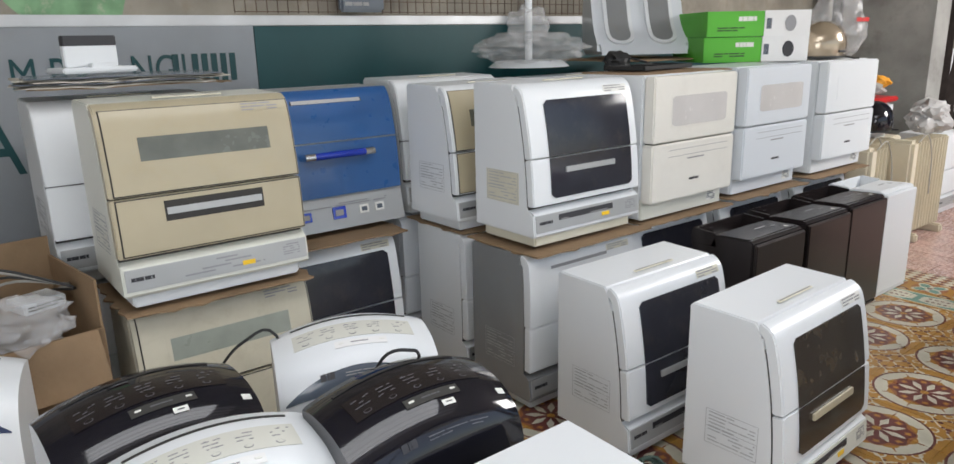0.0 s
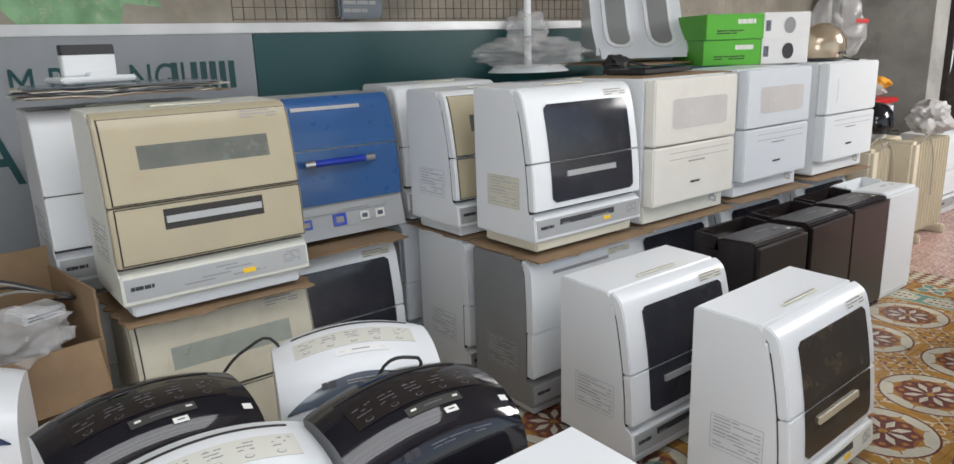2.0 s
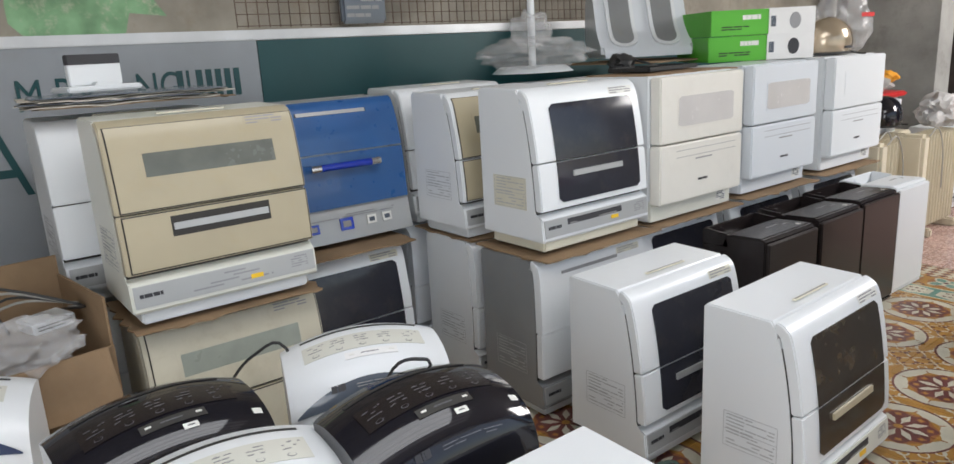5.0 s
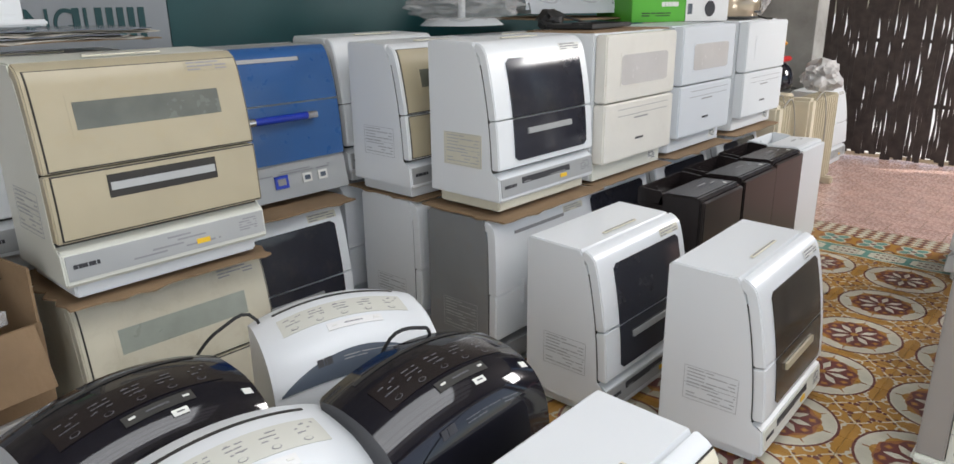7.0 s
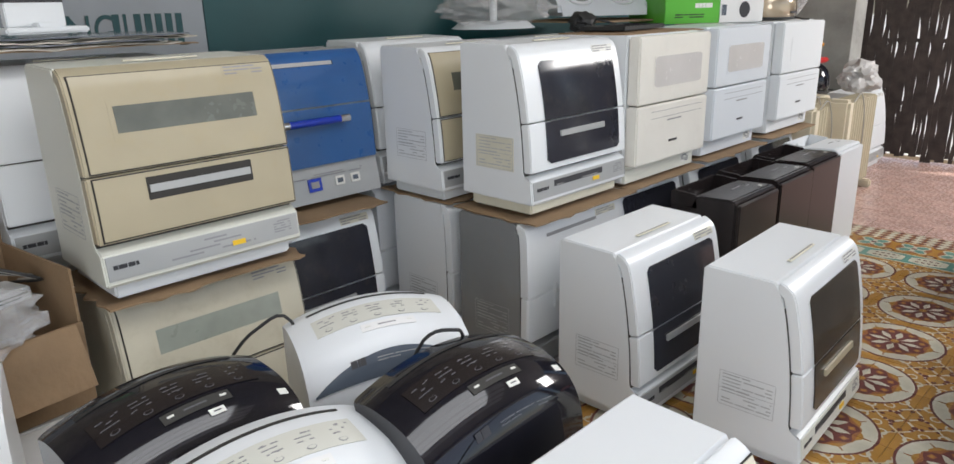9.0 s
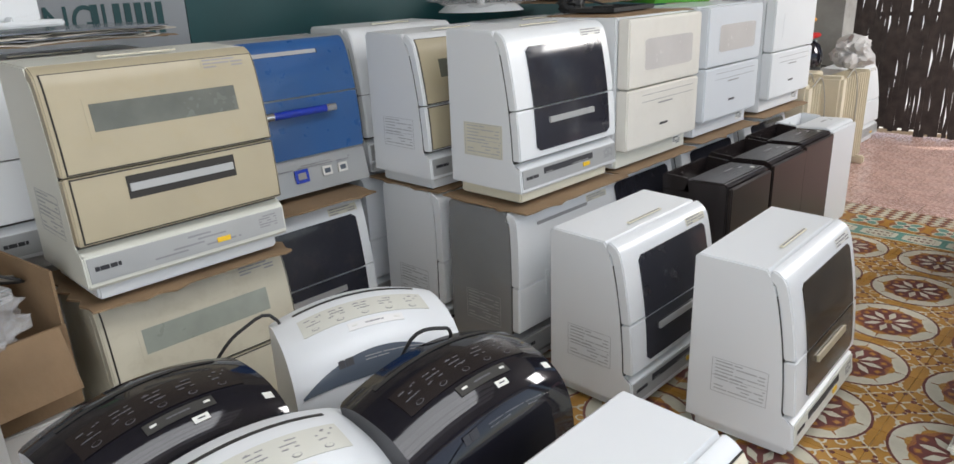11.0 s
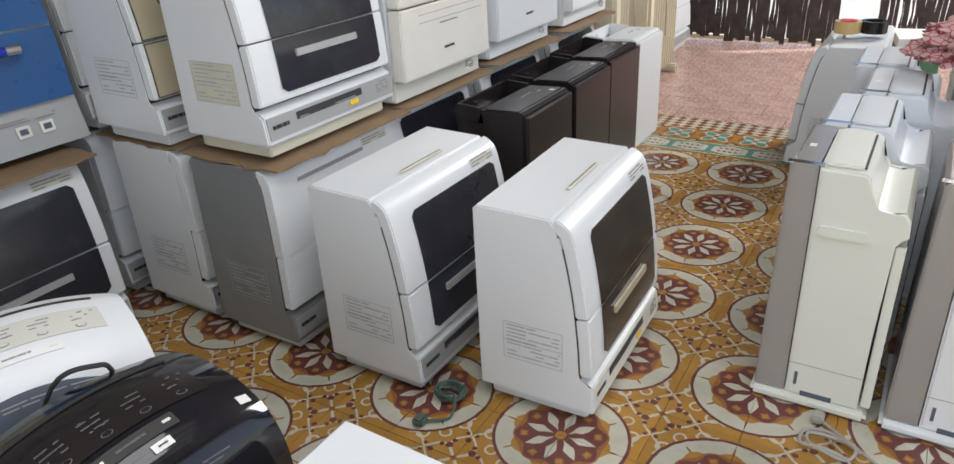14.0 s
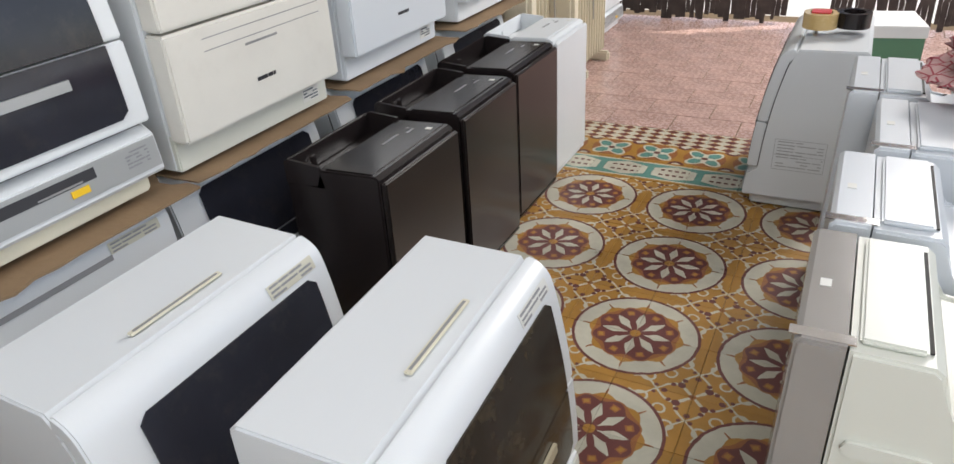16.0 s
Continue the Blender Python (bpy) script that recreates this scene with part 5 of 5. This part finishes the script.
for x in (-0.1, 0.088):
    part("frame", boxm(x, x + 0.012, -0.2, 0.2, 0.0045, 0.0215, bev=0.003), RUBBER, tray)
cardboard("cardboard_sheet", -1.96, -1.64, 1.91, 2.5, 1.192, 9.0, "thin brown cardboard under the filter tray", 0.005)

# newspapers and the little router on top of the stack
papers = thing("newspaper_pile", pose(-2.47, 0.21, 1.21), "loose pile of old newspapers and leaflets", "newspapers")
rnd = random.Random(9)
for k in range(7):
    a = rnd.uniform(-12, 12)
    b = ragged_sheet(-0.2 + rnd.uniform(0, .03), 0.2 - rnd.uniform(0, .05), -0.33 + rnd.uniform(0, .08), 0.33 - rnd.uniform(0, .1), 0.012 + 0.005 * k, 3.0 * k + 1, 0.003)
    bmesh.ops.transform(b, matrix=pose(0, 0, 0, 0, 0, a), verts=b.verts)
    part("sheet", b, (CARD, PAPERGREY, PAPERGREY, SLATE, PAPERGREY, PAPERGREY, SLATE)[k], papers)
router = thing("white_router", pose(-2.47, 0.145, 1.275, 0, 0, 14), "white device with a black band standing on newspapers", "router")
part("stand", boxm(-0.06, 0.07, -0.12, 0.12, -0.012, 0.006, bev=0.005), WHITE, router)
part("case", boxm(-0.012, 0.012, -0.085, 0.085, 0.006, 0.092, bev=0.003), WHITE, router)
part("band", boxm(-0.013, 0.0135, -0.0855, 0.0855, 0.07, 0.105, bev=0.003), DARKINK, router, "black band")
part("clip", boxm(0.012, 0.05, -0.02, 0.06, 0.0, 0.018, bev=0.004), WHITE, router)

# ---- carton of cables ----
carton = thing("open_carton", pose(-2.08, -0.27, 0.36, 0, 0, 8), "torn open brown carton holding cables and film", "carton")
for nm, a in (("wall_front", (0.17, 0.177, -0.22, 0.22, 0, 0.22)), ("wall_back", (-0.22, -0.213, -0.22, 0.22, 0, 0.42)), ("wall_side", (-0.213, 0.17, 0.213, 0.22, 0, 0.36)),
              ("wall_side", (-0.213, 0.17, -0.22, -0.213, 0, 0.36)), ("bottom", (-0.213, 0.17, -0.213, 0.213, 0, 0.007))):
    part(nm, boxm(*a), CARD, carton, smooth=False)
b = boxm(0, 0.006, -0.2, 0.2, -0.16, 0)
bmesh.ops.transform(b, matrix=pose(0.18, 0, 0.22, 0, -22, 0), verts=b.verts)
part("flap", b, CARD, carton, "folded-down flap", smooth=False)
tagged(part("lower_carton", boxm(-2.33, -1.91, -0.5, -0.06, 0.0, 0.355, bev=0.004), WHITECARD), "white printed carton under the open carton", "carton")
tagged(part("film_wrap", lump(bmesh.new(), (-2.0, -0.27, 0.60), (0.12, 0.16, 0.08), 0.4, 2.6, 21.0, 4), CLEARBAG), "crumpled clear film in the carton", "film")
adp = thing("power_brick", pose(-2.12, -0.16, 0.62, 0, 0, 20), "small white power brick in the carton", "power supply")
part("case", boxm(-0.05, 0.05, -0.06, 0.06, 0, 0.035, bev=0.005), WHITE, adp)
part("print", bars(lambda u, v: (0.051, u, v), -0.05, 0.05, 0.008, 0.026, 2, 3, 0.8), DARKINK, adp)
for k in range(4):
    tube("cable", [(-0.1 + .04 * k, -0.2 + .03 * k, 0.02), (-0.05, -0.05 - .02 * k, 0.08 + .02 * k), (0.03 + .02 * k, 0.06, 0.06), (-0.06, 0.14 - .02 * k, 0.02)], 0.004, RUBBER if k % 2 else CORDGREY, adp)

# ---- cables on the floor ----


def cable_heap(name, cx, cy, r, turns, z, material, label, seed, tail=None):
    q = random.Random(seed)
    pts = []
    for k in range(turns * 7):
        a = k * 6.2832 / 7
        rr = r * q.uniform(0.55, 1.05)
        pts.append((cx + rr * math.cos(a), cy + rr * 0.75 * math.sin(a), z + q.uniform(0, 0.02) + 0.002 * k / 4))
    if tail:
        pts += tail
    T = thing(name, Matrix(), label, "cable")
    tube("cable", pts, 0.004, material, T)
    part("plug", boxm(pts[-1][0] - 0.015, pts[-1][0] + 0.015, pts[-1][1] - 0.02, pts[-1][1] + 0.02, 0.004, 0.026, bev=0.005), material, T)
    return T


cable_heap("mains_cable", -1.045, 1.30, 0.05, 5, 0.008, CORDGREEN, "grey-green mains cable bundled between the dishwashers", 4, [(-1.0, 1.22, 0.008), (-1.06, 1.17, 0.012)])
cable_heap("mains_cable", -0.12, 1.56, 0.07, 2, 0.008, CORDGREY, "grey mains cable looped on the flower tiles", 6, [(-0.05, 1.50, 0.008), (0.05, 1.5, 0.008), (-0.16, 1.66, 0.012)])
tube_t = thing("mains_cable", Matrix(), "black cable lying over the white air purifier", "cable")
tube("cable", [(-1.56, 0.1, 0.42), (-1.53, 0.15, 0.54), (-1.5, 0.21, 0.61), (-1.46, 0.28, 0.62), (-1.44, 0.34, 0.36)], 0.004, RUBBER, tube_t)
tube_t = thing("mains_cable", Matrix(), "black cable looped behind the black air purifier", "cable")
tube("cable", [(-1.16, 0.34, 0.5), (-1.12, 0.39, 0.64), (-1.08, 0.44, 0.66), (-1.07, 0.46, 0.63), (-1.1, 0.48, 0.45)], 0.004, RUBBER, tube_t)

# ---- things across the aisle ----
for k, (x, y, mt, lb) in enumerate([(-0.42, 3.61, TAPE, "amber roll of packing tape on the dishwasher"), (-0.32, 3.64, BROWNBLACK, "dark brown roll of tape on the dishwasher")]):
    T = thing("tape_roll", pose(x, y, 0.6075), lb, "tape roll")
    bm = bmesh.new()
    n = 28
    g = []
    for i in range(n):
        a = 6.2832 * i / n
        g.append([bm.verts.new((r * math.cos(a), r * math.sin(a), z)) for r, z in ((0.055, 0), (0.055, 0.05), (0.036, 0.05), (0.036, 0))])
    for i in range(n):
        a, b = g[i], g[(i + 1) % n]
        for j in range(4):
            bm.faces.new((a[j], b[j], b[(j + 1) % 4], a[(j + 1) % 4]))
    part("roll", bm, mt, T)
    if k == 0:
        part("tape_end", boxm(-0.03, 0.03, -0.03, 0.03, 0.05, 0.054, bev=0.001), RED, T, "red tape core end")
cart2 = thing("printed_carton", pose(-0.16, 4.5, 0, 0, 0, 10), "green and white carton of goods behind the tape rolls", "carton")
part("carton", boxm(-0.1, 0.1, -0.14, 0.14, 0, 0.42, bev=0.003), FADEDGREEN, cart2)
part("lid", boxm(-0.105, 0.105, -0.145, 0.145, 0.40, 0.45, bev=0.003), WHITECARD, cart2, "white lid")
cooker = thing("gas_stove", pose(0.2, 3.15, 0), "grey stove on a stand with dark burner bars", "stove")
part("stand", boxm(-0.2, 0.3, -0.3, 0.4, 0, 0.62, bev=0.008), SILVER, cooker)
for k in range(6):
    part("burner_bar", boxm(-0.15 + 0.05 * k, -0.14 + 0.05 * k, -0.15, 0.15, 0.62, 0.65), RUBBER, cooker)
part("top_case", boxm(-0.05, 0.3, 0.2, 0.4, 0.62, 0.80, bev=0.02), COOL, cooker)
wrapped = thing("wrapped_case", pose(0.14, 2.72, 0), "dark case wrapped in clear film under a red cloth", "case")
part("case", boxm(-0.06, 0.3, -0.17, 0.17, 0, 0.66, bev=0.01), SLATE, wrapped)
part("film", lump(bmesh.new(), (0.08, 0, 0.68), (0.2, 0.2, 0.04), 0.2, 3.0, 31.0, 4), CLEARBAG, wrapped, "crumpled clear film")


def cloth_material():
    mt = mat("red_patterned_cloth", (0.42, 0.20, 0.21), 0.9, var=0.2, bump=0.4, bscale=200)
    nt = mt.node_tree
    b = nt.nodes["Principled BSDF"]
    vo = nt.nodes.new("ShaderNodeTexVoronoi")
    vo.feature = "DISTANCE_TO_EDGE"
    vo.inputs["Scale"].default_value = 38
    tc = nt.nodes.new("ShaderNodeTexCoord")
    nt.links.new(tc.outputs["Object"], vo.inputs["Vector"])
    r = nt.nodes.new("ShaderNodeMapRange")
    r.inputs[1].default_value, r.inputs[2].default_value = 0.04, 0.09
    nt.links.new(vo.outputs["Distance"], r.inputs[0])
    mx = nt.nodes.new("ShaderNodeMix")
    mx.data_type = "RGBA"
    mx.inputs[6].default_value, mx.inputs[7].default_value = (0.30, 0.04, 0.06, 1), (0.50, 0.32, 0.31, 1)
    nt.links.new(r.outputs[0], mx.inputs[0])
    nt.links.new(mx.outputs[2], b.inputs["Base Color"])
    return mt


tagged(part("folded_cloth", lump(bmesh.new(), (0.03, 2.76, 0.745), (0.16, 0.16, 0.065), 0.45, 2.8, 41.0, 5, -0.05), cloth_material()), "crumpled red patterned cloth on the wrapped case", "cloth")

# ---- floor tiles ----
S = PITCH / 2


def tile_mesh(name, sx, sy, material, th=0.012, gap=0.0012):
    return finish(boxm(-sx / 2 + gap / 2, sx / 2 - gap / 2, -sy / 2 + gap / 2, sy / 2 - gap / 2, -th, 0, bev=0.0008, seg=1), name, material, smooth=False)


def lay_tile(me, x, y, rnd):
    ob = new("tile", me)
    ob.location = (x, y, rnd.uniform(-0.0005, 0.0005))
    ob.rotation_euler = (rnd.uniform(-0.0015, 0.0015), rnd.uniform(-0.0015, 0.0015), 0)
    ob.parent = floor


rnd = random.Random(12)
flower_tile = tile_mesh("flower_tile", S, S, FLOWER)
rest = bmesh.new()
y_end = 3.495
i0, j0 = int((-3.05 - GX) / S) - 1, int((-2.2 - GY) / S) - 1
for i in range(i0, 18):
    for j in range(j0, 8):
        x, y = GX + (i + 0.5) * S, GY + (j + 0.5) * S
        if not (-3.1 < x < 2.3 and y < y_end):
            continue
        if -1.75 < x < 0.3 and 0.5 < y:
            if y + S / 2 > y_end:
                me = tile_mesh("flower_tile_cut", S, y_end - (y - S / 2), FLOWER)
                lay_tile(me, x, (y_end + y - S / 2) / 2, rnd)
            else:
                lay_tile(flower_tile, x, y, rnd)
        else:
            box(rest, x - S / 2 + 0.0006, x + S / 2 - 0.0006, y - S / 2 + 0.0006, min(y + S / 2, y_end) - 0.0006, -0.012, 0)
ob = part("far_tiles", rest, FLOWER, floor, smooth=False)
ob["kind"] = "stuff"
for nm, mt, y0, y1 in (("band_tile", BAND, 3.495, 3.685), ("floret_tile", FLORET, 3.685, 3.875), ("checker_tile", CHECKER, 3.875, 4.06)):
    me = tile_mesh(nm, S, y1 - y0, mt)
    for k in range(26):
        lay_tile(me, -3.0 + S * (k + 0.5), (y0 + y1) / 2, rnd)
terra_tile = tile_mesh("terracotta_tile", 0.3, 0.2, TERRA, gap=0.005)
for j in range(11):
    for i in range(19):
        x, y = -2.95 + 0.3 * i + (0.15 if j % 2 else 0), 4.16 + 0.2 * j
        if x < 2.3:
            lay_tile(terra_tile, x, y, rnd)
